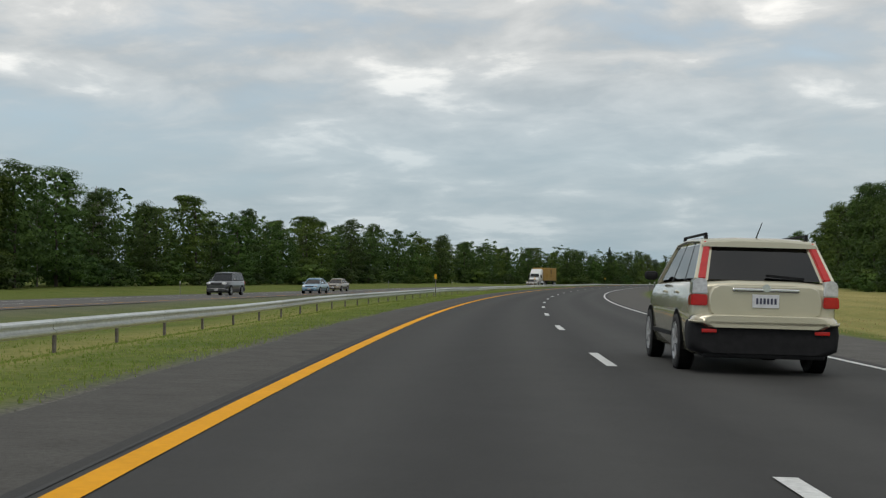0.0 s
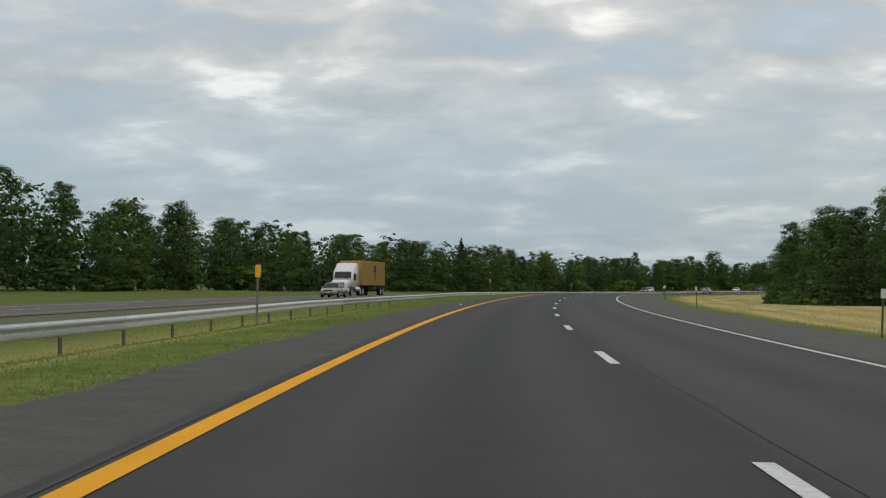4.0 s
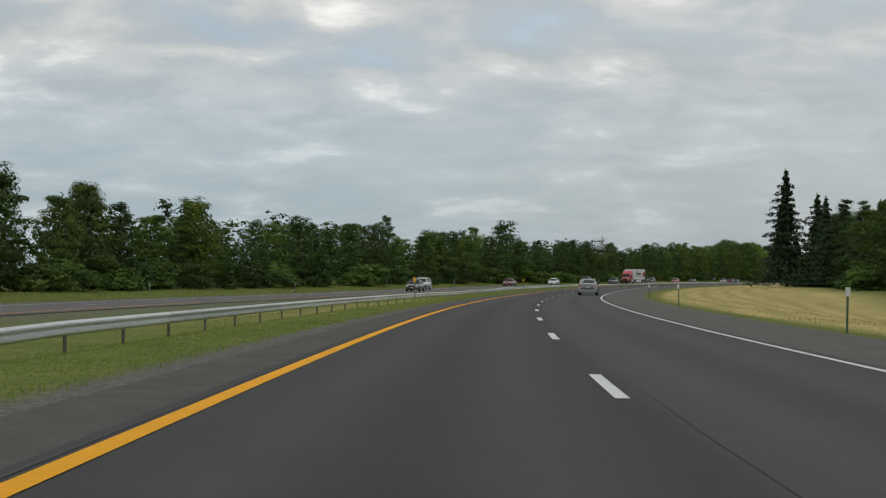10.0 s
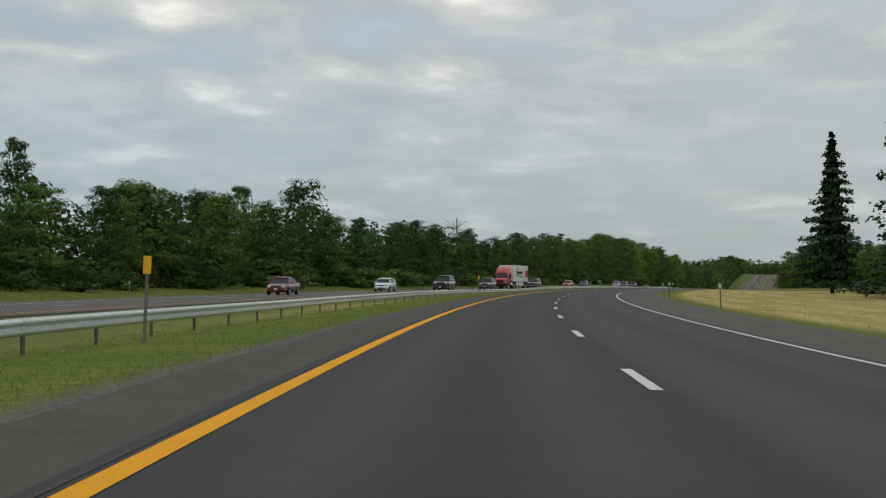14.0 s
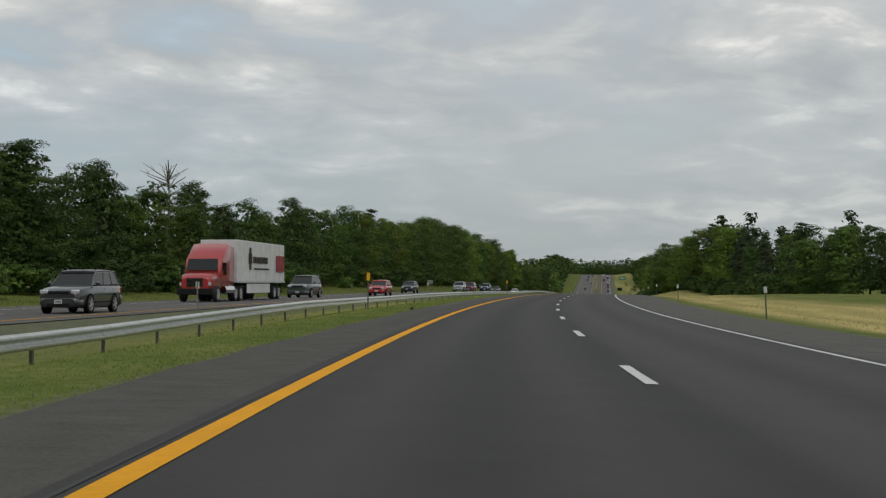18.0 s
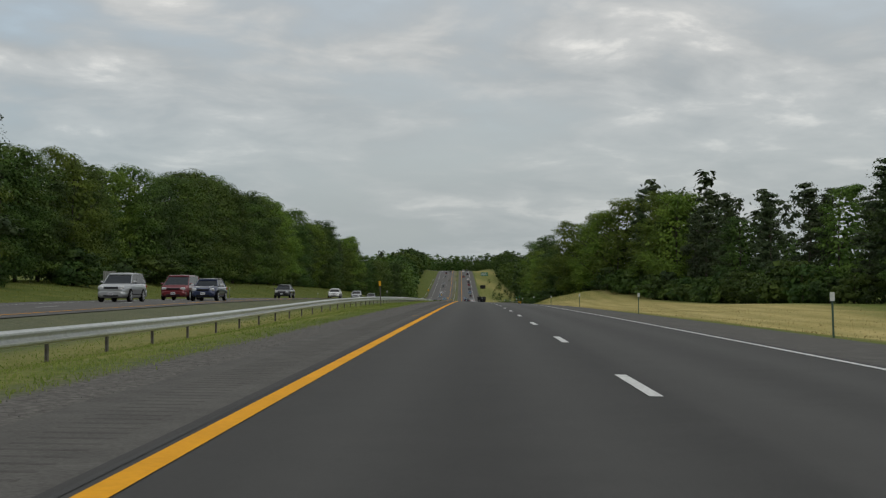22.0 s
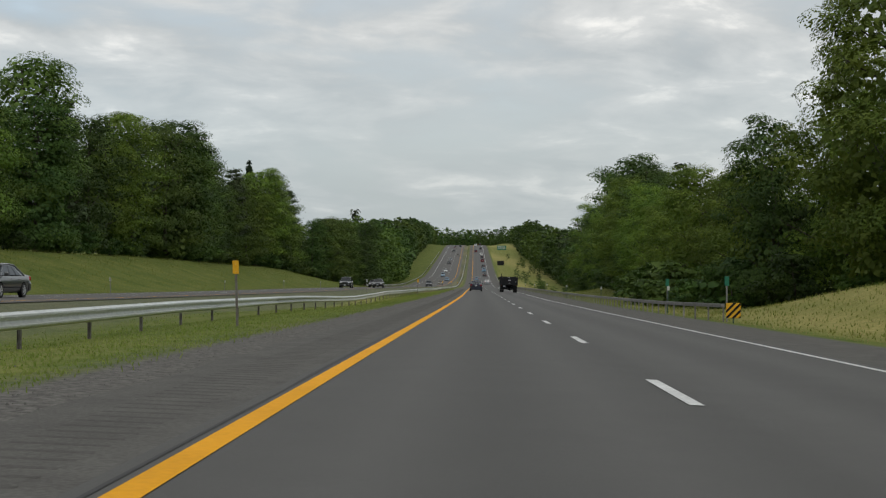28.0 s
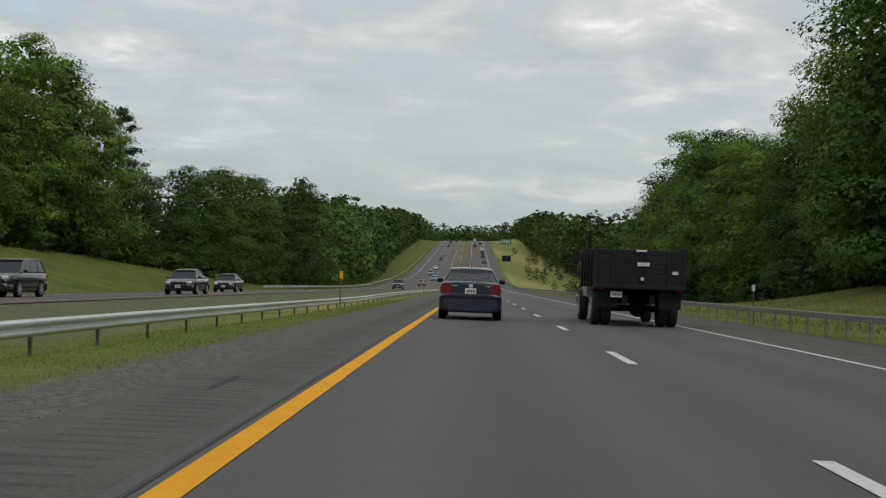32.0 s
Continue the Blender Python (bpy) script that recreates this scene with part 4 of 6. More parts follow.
plant("b0", 708, -43, 13.2, sx=1.2)
plant("d0", 398, 33, 16.5, sx=0.8)
for k, s_ in enumerate(np.arange(868, 985, 4.5)):
    plant("u%d" % (k % 3), s_, float(right_edge(s_)) - 4.5 + TREES.uniform(-1.5, 1.5), TREES.uniform(3.0, 5.5), sx=1.2)
# ---- vehicles ----
def paint(key, col, metal=0.35, rough=0.32):
    return mat("paint_" + key, col, tuple(v * 0.93 for v in col), 2.0, rough, metal=metal, coat=1.0, spec=0.5)


def glass_mat(name, tint, gloss):
    m = bpy.data.materials.new(name)
    m.use_nodes = True
    n, l = m.node_tree.nodes, m.node_tree.links
    n.remove(n["Principled BSDF"])
    tr, gl, mx, fr = n.new("ShaderNodeBsdfTransparent"), n.new("ShaderNodeBsdfGlossy"), n.new("ShaderNodeMixShader"), n.new("ShaderNodeFresnel")
    tr.inputs[0].default_value, gl.inputs["Roughness"].default_value, fr.inputs[0].default_value = (*tint, 1), 0.03, gloss
    l.new(fr.outputs[0], mx.inputs[0])
    l.new(tr.outputs[0], mx.inputs[1])
    l.new(gl.outputs[0], mx.inputs[2])
    l.new(mx.outputs[0], n["Material Output"].inputs[0])
    return m


G_CLEAR = glass_mat("clear_glass", (0.82, 0.88, 0.84), 2.0)
G_DARK = glass_mat("tinted_glass", (0.07, 0.075, 0.08), 1.75)
M_TYRE = mat("tyre_rubber", (0.018, 0.018, 0.018), (0.03, 0.03, 0.03), 12, 0.85, 0.3, 60)
M_RIM = mat("alloy", (0.62, 0.63, 0.64), (0.50, 0.51, 0.52), 8, 0.3, metal=0.45)
M_TRIM = mat("black_plastic", (0.010, 0.010, 0.011), (0.016, 0.016, 0.017), 10, 0.7, 0.1, 80, spec=0.2)
# near-black for painted-in shade: wheel arches and below the lorry's bed
M_SHADE = mat("shade_black", (0.006, 0.006, 0.006), (0.009, 0.009, 0.009), 10, 1.0, spec=0.05)
M_CHROME = mat("chrome", (0.8, 0.8, 0.8), (0.7, 0.7, 0.7), 4, 0.12, metal=1.0)
M_RED = mat("red_lens", (0.50, 0.014, 0.012), (0.42, 0.010, 0.010), 20, 0.18, coat=0.6)
M_CLEARLENS = mat("clear_lens", (0.75, 0.76, 0.78), (0.55, 0.56, 0.58), 30, 0.12, coat=0.8, metal=0.3)
M_AMBER = mat("amber_lens", (0.7, 0.25, 0.02), None, 20, 0.2)
M_PLATE = mat("plate_white", (0.66, 0.67, 0.68), (0.55, 0.56, 0.58), 30, 0.5)
M_INK = mat("dark_ink", (0.03, 0.035, 0.07), (0.05, 0.055, 0.09), 30, 0.6)
M_CABIN = mat("cabin_trim", (0.05, 0.048, 0.045), (0.03, 0.03, 0.03), 10, 0.9)
M_SEAT = mat("beige_cloth", (0.33, 0.29, 0.23), (0.27, 0.24, 0.19), 20, 0.95, 0.2, 90)


def loft(sections, material=None, close=True):
    """A skin over rings of equally many points, closed at both ends."""
    bm = B()
    rings = [[bm.verts.new(p) for p in sec] for sec in sections]
    n = len(rings[0])
    for a, b in zip(rings, rings[1:]):
        for i in range(n):
            bm.faces.new((a[i], a[(i + 1) % n], b[(i + 1) % n], b[i]))
    if close:
        bm.faces.new(rings[0][::-1])
        bm.faces.new(rings[-1])
    bmesh.ops.recalc_face_normals(bm, faces=bm.faces[:])
    for f in bm.faces:
        f.smooth = len(f.verts) == 4
    return bm


def ring(y, w, z0, z1, crown=0.03, tuck=0.10):
    """One cross section of a car's lower body."""
    zm = z0 + (z1 - z0) * 0.55
    half = [(w * 0.80, z0), (w - tuck * 0.35, z0 + 0.07), (w - 0.01, z0 + (zm - z0) * 0.55), (w, zm), (w - 0.015, z1 - 0.10), (w - 0.05, z1 - 0.03), (w - 0.12, z1), (w * 0.45, z1 + crown)]
    return [(x, y, z) for x, z in half] + [(-x, y, z) for x, z in half[::-1]]


def pane(corners, thick=0.006, inset=0.0):
    bm = B()
    c = [Vector(p) for p in corners]
    n = (c[1] - c[0]).cross(c[3] - c[0]).normalized()
    mid = sum(c, Vector()) / 4
    c = [p.lerp(mid, inset) for p in c]
    a = [bm.verts.new(p) for p in c]
    b = [bm.verts.new(p - n * thick) for p in c]
    bm.faces.new(a)
    bm.faces.new(b[::-1])
    for i in range(4):
        bm.faces.new((a[i], b[i], b[(i + 1) % 4], a[(i + 1) % 4]))
    return bm


def bar(a, b, w, h):
    """A bevelled bar between two points."""
    a, b = Vector(a), Vector(b)
    d = b - a
    m = Matrix.Translation((a + b) / 2) @ d.to_track_quat("Y", "Z").to_matrix().to_4x4() @ Matrix.Diagonal((w, d.length, h, 1))
    bm = B()
    bmesh.ops.create_cube(bm, size=1.0, matrix=m)
    bmesh.ops.bevel(bm, geom=bm.edges[:], offset=min(w, h) * 0.25, segments=2, affect="EDGES")
    return bm


def lens(pts, y_a, y_b, sx=1, bevel=0.012, slant=0.0):
    """A lamp's glass: an outline in x and z, given depth, with softened edges; slant pulls its outer side forward."""
    bm = B()
    xo = max(x for x, z in pts)
    xi = min(x for x, z in pts)
    dy = lambda x: slant * ((x - xi) / (xo - xi)) ** 2
    a = [bm.verts.new((sx * x, y_a + dy(x), z)) for x, z in pts]
    b = [bm.verts.new((sx * x, y_b, z)) for x, z in pts]
    bm.faces.new(a)
    bm.faces.new(b[::-1])
    for i in range(len(pts)):
        bm.faces.new((a[i], b[i], b[(i + 1) % len(pts)], a[(i + 1) % len(pts)]))
    bmesh.ops.recalc_face_normals(bm, faces=bm.faces[:])
    bmesh.ops.bevel(bm, geom=bm.edges[:], offset=bevel, segments=2, affect="EDGES")
    return bm


def quad_at(q, x0, x1, y0_, y1_):
    """A piece of a four-cornered face, by shares across and up it."""
    c = [Vector(p) for p in q]
    at = lambda x, y: c[0].lerp(c[1], x).lerp(c[3].lerp(c[2], x), y)
    return [at(x0, y0_), at(x1, y0_), at(x1, y1_), at(x0, y1_)]


WHEELS = {}


def wheel(parent, x, y, r, w, side, spokes=5):
    key = (round(r, 3), round(w, 3), spokes)
    if key not in WHEELS:
        t = B()
        prof = [(r * 0.62, -w / 2), (r * 0.93, -w / 2), (r, -w * 0.36), (r, w * 0.36), (r * 0.93, w / 2), (r * 0.62, w / 2)]
        rings = []
        for i in range(20):
            a = 2 * math.pi * i / 20
            rings.append([t.verts.new((xx, math.cos(a) * rr, math.sin(a) * rr)) for rr, xx in prof])
        for i in range(20):
            p, q = rings[i], rings[(i + 1) % 20]
            for j in range(len(prof)):
                k = (j + 1) % len(prof)
                t.faces.new((p[j], p[k], q[k], q[j]))
        bmesh.ops.recalc_face_normals(t, faces=t.faces[:])
        for f in t.faces:
            f.smooth = True
        tm = bpy.data.meshes.new("tyre")
        t.to_mesh(tm)
        t.free()
        tm.materials.append(M_TYRE)
        b = B()
        rod(b, (w * 0.40, 0, 0), (w * 0.50, 0, 0), r * 0.2, seg=12)
        for i in range(spokes):
            a = 2 * math.pi * i / spokes
            p, q = Vector((w * 0.47, math.cos(a) * r * 0.12, math.sin(a) * r * 0.12)), Vector((w * 0.46, math.cos(a) * r * 0.6, math.sin(a) * r * 0.6))
            d = q - p
            bmesh.ops.create_cube(b, size=1, matrix=Matrix.Translation((p + q) / 2) @ d.to_track_quat("Y", "X").to_matrix().to_4x4() @ Matrix.Diagonal((r * 0.17, d.length, 0.03, 1)))
        lip = [(r * 0.57, w * 0.46), (r * 0.67, w * 0.52), (r * 0.66, w * 0.36), (r * 0.57, w * 0.34)]
        rr_ = []
        for i in range(20):
            a = 2 * math.pi * i / 20
            rr_.append([b.verts.new((xx, math.cos(a) * q, math.sin(a) * q)) for q, xx in lip])
        for i in range(20):
            for j in range(4):
                b.faces.new((rr_[i][j], rr_[i][(j + 1) % 4], rr_[(i + 1) % 20][(j + 1) % 4], rr_[(i + 1) % 20][j]))
        rod(b, (-w * 0.1, 0, 0), (0, 0, 0), r * 0.6, seg=16)
        rm = bpy.data.meshes.new("rim")
        b.to_mesh(rm)
        b.free()
        rm.materials.append(M_RIM)
        WHEELS[key] = (tm, rm)
    tm, rm = WHEELS[key]
    ob = part("wheel", tm, None, parent)
    ob.matrix_basis = pose(x, y, r, 0, 0, 0 if side > 0 else 180)
    part("rim", rm, None, ob, "alloy rim")
    return ob


def plate(parent, x, y, z, back=True, w=0.30, h=0.15, tint=None):
    sg = -1 if back else 1
    p = part("number_plate", box(B(), x - w / 2, x + w / 2, min(y, y + sg * 0.012), max(y, y + sg * 0.012), z - h / 2, z + h / 2, 0.004), tint or M_PLATE, parent, "white number plate with dark bars")
    b = B()
    for i in range(6):
        bx = x - w * 0.36 + i * w * 0.135
        box(b, bx, bx + w * 0.08, min(y + sg * 0.012, y + sg * 0.017), max(y + sg * 0.012, y + sg * 0.017), z - h * 0.22, z + h * 0.22)
    part("bars", b, M_INK, p)
    return p


STYLES = {
    # length, half width, roof, belt, hood height, deck height, then y of: rear glass base, rear roof edge, front roof edge, windscreen base
    "sedan": dict(L=4.45, w=0.88, roof=1.44, belt=0.93, hood=0.86, deck=0.98, rb=-1.55, rt=-0.78, ft=0.42, fb=1.12, r=0.31, fl=1.36, rl=-1.27),
    "hatch": dict(L=4.10, w=0.86, roof=1.50, belt=0.97, hood=0.90, deck=0.98, rb=-1.92, rt=-1.55, ft=0.35, fb=1.15, r=0.31, fl=1.25, rl=-1.28),
    "suv": dict(L=4.55, w=0.91, roof=1.68, belt=1.08, hood=1.02, deck=1.08, rb=-2.12, rt=-1.86, ft=0.30, fb=1.02, r=0.355, fl=1.36, rl=-1.30),
    "bigsuv": dict(L=5.0, w=0.99, roof=1.88, belt=1.20, hood=1.16, deck=1.20, rb=-2.38, rt=-2.22, ft=0.35, fb=1.0, r=0.39, fl=1.55, rl=-1.45),
    "van": dict(L=4.9, w=0.97, roof=1.74, belt=1.05, hood=0.98, deck=1.05, rb=-2.32, rt=-2.05, ft=0.75, fb=1.65, r=0.33, fl=1.55, rl=-1.45),
    "mini": dict(L=3.70, w=0.84, roof=1.41, belt=0.93, hood=0.90, deck=0.95, rb=-1.70, rt=-1.40, ft=0.30, fb=0.85, r=0.30, fl=1.22, rl=-1.22),
}


def car(name, label, category, style, col, glass=None, group="", lights=True, rails=False, seats=False, rear="plain", lower=None, over=None):
    c = dict(STYLES[style])
    c.update(over or {})
    L, w, H, zb, r = c["L"], c["w"], c["roof"], c["belt"], c["r"]
    y0, y1 = -L / 2, L / 2
    pm = col
    glass = glass or G_DARK
    t = thing(name, label, category, group)
    z0 = 0.20
    sec = [ring(y0 + 0.01, w * 0.84, 0.42, c["deck"] - 0.07), ring(y0 + 0.03, w * 0.90, 0.34, c["deck"] - 0.035), ring(y0 + 0.10, w * 0.945, 0.27, c["deck"] - 0.012), ring(y0 + 0.22, w * 0.965, 0.22, c["deck"]), ring(y0 + 0.5, w * 0.985, z0, c["deck"]), ring(c["rb"] + 0.05 if c["rb"] > y0 + 0.6 else y0 + 0.8, w, z0, zb),
           ring(0.0, w, z0, zb - 0.01), ring(c["fb"], w * 0.99, z0, zb - 0.02), ring(c["fb"] + 0.35, w * 0.985, z0, c["hood"] + 0.015), ring(y1 - 0.45, w * 0.95, 0.22, c["hood"] - 0.06), ring(y1 - 0.14, w * 0.86, 0.26, c["hood"] - 0.16), ring(y1, w * 0.72, 0.36, c["hood"] - 0.26)]
    part("body", loft(sec), pm, t)
    # cabin: pillars, roof and panes
    wb, wt = w - 0.10, w * (0.67 if style in ("sedan", "mini") else 0.74)
    Rb = [(-wb, c["rb"], zb + 0.01), (wb, c["rb"], zb + 0.01)]
    Rt = [(-wt, c["rt"], H - 0.05), (wt, c["rt"], H - 0.05)]
    Ft = [(-wt, c["ft"], H - 0.06), (wt, c["ft"], H - 0.06)]
    Fb = [(-wb, c["fb"], zb - 0.02), (wb, c["fb"], zb - 0.02)]
    rg = c.get("glass_edge", 0.10)
    back = [Rb[0], Rb[1], Rt[1], Rt[0]]
    part("rear_window", pane(quad_at(back, rg, 1 - rg, 0.02, 0.97)), glass, t)
    part("windscreen", pane([Fb[1], Fb[0], Ft[0], Ft[1]]), G_CLEAR if glass is G_CLEAR else G_DARK, t)
    cp = c.get("c_pillar", 0.14 if style in ("sedan", "mini", "hatch") else 0.06)
    mids = [cp, 0.24 + cp * 0.6, 0.60, 0.955]
    for sx in (0, 1):
        q = [Rb[sx], Fb[sx], Ft[sx], Rt[sx]]
        face = lambda x0, x1, z0_, z1_: (lambda k: k if sx else [k[1], k[0], k[3], k[2]])(quad_at(q, x0, x1, z0_, z1_))
        for k in range(3):
            part("side_window", pane(face(mids[k] + 0.008, mids[k + 1] - 0.008, 0.05, 0.93)), glass, t)
        for x0, x1, m_ in ((0, cp, pm), (mids[1] - 0.018, mids[1] + 0.018, M_TRIM), (0.582, 0.618, M_TRIM), (0.955, 1.0, pm)):
            pb = pane(face(x0, x1, 0.0, 1.0), 0.03)
            if x0 == 0:
                rod(pb, Rb[sx], Rt[sx], 0.035, 0.03, 8)
                e = quad_at(back, 0 if sx == 0 else 1 - rg, rg if sx == 0 else 1, 0.0, 1.0)
                pp = pane(e, 0.03)
                me_ = bpy.data.meshes.new("tmp")
                pp.to_mesh(me_)
                pp.free()
                pb.from_mesh(me_)
                bpy.data.meshes.remove(me_)
            elif x1 == 1.0:
                rod(pb, Fb[sx], Ft[sx], 0.03, 0.025, 8)
            part("pillar", pb, m_, t)
        part("roof_rail_panel", pane(face(0.0, 1.0, 0.93, 1.02), 0.03), pm, t)
        part("mirror", box(B(), *((w - 0.04, w + 0.15) if sx else (-w - 0.15, -w + 0.04)), c["fb"] - 0.32, c["fb"] - 0.20, zb + 0.01, zb + 0.14, 0.05), c.get("mirror", pm), t)
        for q in (0.30, 0.62):
            yy = c["rb"] + (c["fb"] - c["rb"]) * q
            part("door_handle", box(B(), *((w - 0.012, w + 0.018) if sx else (-w - 0.018, -w + 0.012)), yy - 0.1, yy + 0.08, zb - 0.16, zb - 0.13, 0.01), pm, t)
        part("side_trim", box(B(), *((w - 0.015, w + 0.012) if sx else (-w - 0.012, -w + 0.015)), c["rl"] + r + 0.1, c["fl"] - r - 0.1, 0.40, 0.46, 0.008), M_TRIM, t)
    rs = []
    for k, (yy, dz, sc) in enumerate(((c["rt"] - 0.10, -0.055, 1.0), (c["rt"] + 0.10, 0.0, 1.0), ((c["rt"] + c["ft"]) / 2, 0.025, 1.02), (c["ft"] - 0.12, 0.0, 1.0), (c["ft"] + 0.10, -0.06, 1.0))):
        z = H + dz
        ww = wt * sc + 0.03
        rs.append([(ww, yy, z - 0.06), (ww, yy, z - 0.035), (ww * 0.9, yy, z - 0.008), (ww * 0.4, yy, z + 0.012), (-ww * 0.4, yy, z + 0.012), (-ww * 0.9, yy, z - 0.008), (-ww, yy, z - 0.035), (-ww, yy, z - 0.06)])
    part("roof", loft(rs), pm, t)
    part("interior", box(B(), -w + 0.16, w - 0.16, c["rb"] + 0.12, c["fb"] + 0.05, 0.34, zb - 0.06, 0.06), M_CABIN, t)
    if seats:
        for x in (-0.38, 0.0, 0.38):
            part("headrest", box(B(), x - 0.13, x + 0.13, c["rb"] + 0.38, c["rb"] + 0.48, zb + 0.02, zb + 0.17, 0.045), M_SEAT, t)
        for x in (-0.38, 0.38):
            part("front_seat", box(B(), x - 0.24, x + 0.24, 0.0, 0.14, zb - 0.2, zb + 0.24, 0.06), M_SEAT, t)
    # wheels, with solid black discs painting in the shade of their arches
    for x, sx in ((w - 0.11, 1), (-w + 0.11, -1)):
        for yy in (c["fl"], c["rl"]):
            a = rod(B(), (sx * (w - 0.16), yy, r + 0.01), (sx * (w + 0.003), yy, r + 0.01), r * 1.12, seg=24)
            part("wheel_arch", a, M_SHADE, t)
            wheel(t, x + sx * 0.022, yy, r, 0.21, sx)
    # bumpers and lamps
    lo_m = lower or pm
    part("rear_bumper", loft([ring(y0 - 0.045 + 0.15 * (1 - math.cos(k * 0.31)), w * (0.84 + 0.155 * math.sin(k * 0.31) ** 0.6), 0.26 - 0.03 * math.sin(k * 0.31), 0.70 + 0.03 * math.sin(k * 0.31), 0.0, 0.06) for k in range(6)] + [ring(y0 + 0.34, w * 0.992, 0.22, 0.72, 0.0)]), lo_m, t)
    part("front_bumper", loft([ring(y1 - 0.32, w * 0.94, 0.22, 0.62, 0.0), ring(y1 + 0.0, w * 0.82, 0.26, 0.60, 0.0), ring(y1 + 0.05, w * 0.70, 0.34, 0.56, 0.0)]), pm, t)
    part("grille", box(B(), -w * 0.46, w * 0.46, y1 - 0.04, y1 + 0.03, c["hood"] - 0.27, c["hood"] - 0.16, 0.02), M_TRIM, t, "dark grille")
    part("air_intake", box(B(), -w * 0.5, w * 0.5, y1 + 0.02, y1 + 0.06, 0.30, 0.40, 0.02), M_TRIM, t)
    part("valance", box(B(), -w * 0.8, w * 0.8, y0 - 0.02, y0 + 0.3, 0.20, 0.34, 0.03), M_TRIM, t)
    part("exhaust", rod(B(), (-0.42, y0 - 0.05, 0.27), (-0.42, y0 + 0.4, 0.27), 0.03), M_TRIM, t)
    plate(t, 0, y1 + 0.055, 0.46, back=False)
    for sx in (-1, 1):
        hl = B()
        box(hl, min(sx * w * 0.50, sx * w * 0.84), max(sx * w * 0.50, sx * w * 0.84), y1 - 0.20, y1 - 0.02, c["hood"] - 0.27, c["hood"] - 0.11, 0.04)
        part("headlight", hl, M_CLEARLENS, t, "clear headlight")
        if rear == "plain":
            part("tail_light", box(B(), min(sx * w * 0.62, sx * w * 0.96), max(sx * w * 0.62, sx * w * 0.96), y0 - 0.01, y0 + 0.22, c["deck"] - 0.26, c["deck"] - 0.07, 0.03), M_RED, t, "red tail light")
    if rails:
        for sx in (-1, 1):
            part("roof_rail", bar((sx * wt * 0.92, c["rt"] + 0.1, H + 0.05), (sx * wt * 0.92, c["ft"] - 0.2, H + 0.05), 0.035, 0.03), M_TRIM, t)
            for yy in (c["rt"] + 0.15, c["ft"] - 0.25):
                part("rail_foot", box(B(), sx * wt * 0.92 - 0.02, sx * wt * 0.92 + 0.02, yy - 0.05, yy + 0.05, H - 0.03, H + 0.04, 0.008), M_TRIM, t)
    if rear == "plain":
        plate(t, 0, y0 + 0.0, c["deck"] - 0.22)
    return t


def drive(t, s, u, toward=False, level=None):
    """Sets a vehicle on the road at s, u, heading along the road or against it."""
    h = bank(s, u) + 0.024 if level is None else level
    m = frame_at(s, u, float(h))
    if toward:
        m = m @ pose(0, 0, 0, 0, 0, 180)
    else:
        m = m @ Matrix.Rotation(math.atan(float(np.interp(s, SS, BK))), 4, "Y")
    t.matrix_basis = m


def oncoming(t, s, lane, shift=0.0):
    """lane 0 is beside the median, 1 the outer one."""
    drive(t, s, float(opp(s)) - 1.83 - 3.66 * lane + shift, True, float(opp_level(s)) + 0.008)


def disc(x, y, z, r, depth, seg=20):
    return rod(B(), (x, y, z), (x, y - depth, z), r, seg=seg)


# the dark blue saloon ahead
M_DARKRED = mat("dark_red_lens", (0.24, 0.014, 0.02), (0.15, 0.010, 0.014), 12, 0.22, coat=0.6)
navy = paint("navy", (0.006, 0.008, 0.030), 0.1, 0.3)
vw = car("sedan_car", "dark navy blue four-door saloon car driving in the lane", "car", "sedan", navy, G_CLEAR, seats=True, rear="own",
         over=dict(L=4.38, w=0.867, roof=1.44, deck=1.04, belt=1.0, hood=0.88, rb=-1.66, rt=-1.0, glass_edge=0.07, mirror=M_TRIM))
yb = -2.19
part("boot_lid", loft([ring(yb - 0.02, 0.60, 0.68, 1.00, 0.0, 0.04), ring(yb + 0.10, 0.63, 0.66, 1.045, 0.0, 0.04)]), navy, vw)
for sx in (-1, 1):
    part("tail_light", lens([(0.53, 0.72), (0.80, 0.72), (0.845, 0.80), (0.83, 0.93), (0.77, 1.0), (0.60, 1.0), (0.53, 0.90)], yb - 0.03, yb + 0.22, sx, 0.014, 0.07), M_DARKRED, vw, "large red tail light")
part("bumper_strip", box(B(), -0.78, 0.78, yb - 0.075, yb - 0.02, 0.60, 0.655, 0.012), M_TRIM, vw, "black rubber bumper strip")
plate(vw, 0, yb - 0.025, 0.80, w=0.31, h=0.155)
b = B()
for i in range(24):
    a, a2 = 2 * math.pi * i / 24, 2 * math.pi * (i + 1) / 24
    rod(b, (0.055 * math.cos(a), yb - 0.03, 0.945 + 0.055 * math.sin(a)), (0.055 * math.cos(a2), yb - 0.03, 0.945 + 0.055 * math.sin(a2)), 0.008, seg=5)
rod(b, (0, yb - 0.02, 0.945), (0, yb - 0.032, 0.945), 0.046, seg=20)
part("badge", b, M_CHROME, vw, "round chrome badge")
for x0, x1 in ((-0.52, -0.38), (0.42, 0.53)):
    b = B()
    for i in range(5):
        x = x0 + (x1 - x0) * i / 5
        box(b, x, x + (x1 - x0) * 0.14, yb - 0.034, yb - 0.024, 0.925, 0.95)
    part("lettering", b, M_CHROME, vw, "chrome lettering bars")
part("aerial", rod(B(), (0, -0.80, 1.43), (0, -1.05, 1.72), 0.008, 0.004, 6), M_TRIM, vw, "black roof aerial")
drive(vw, 1114.2, 1.28)

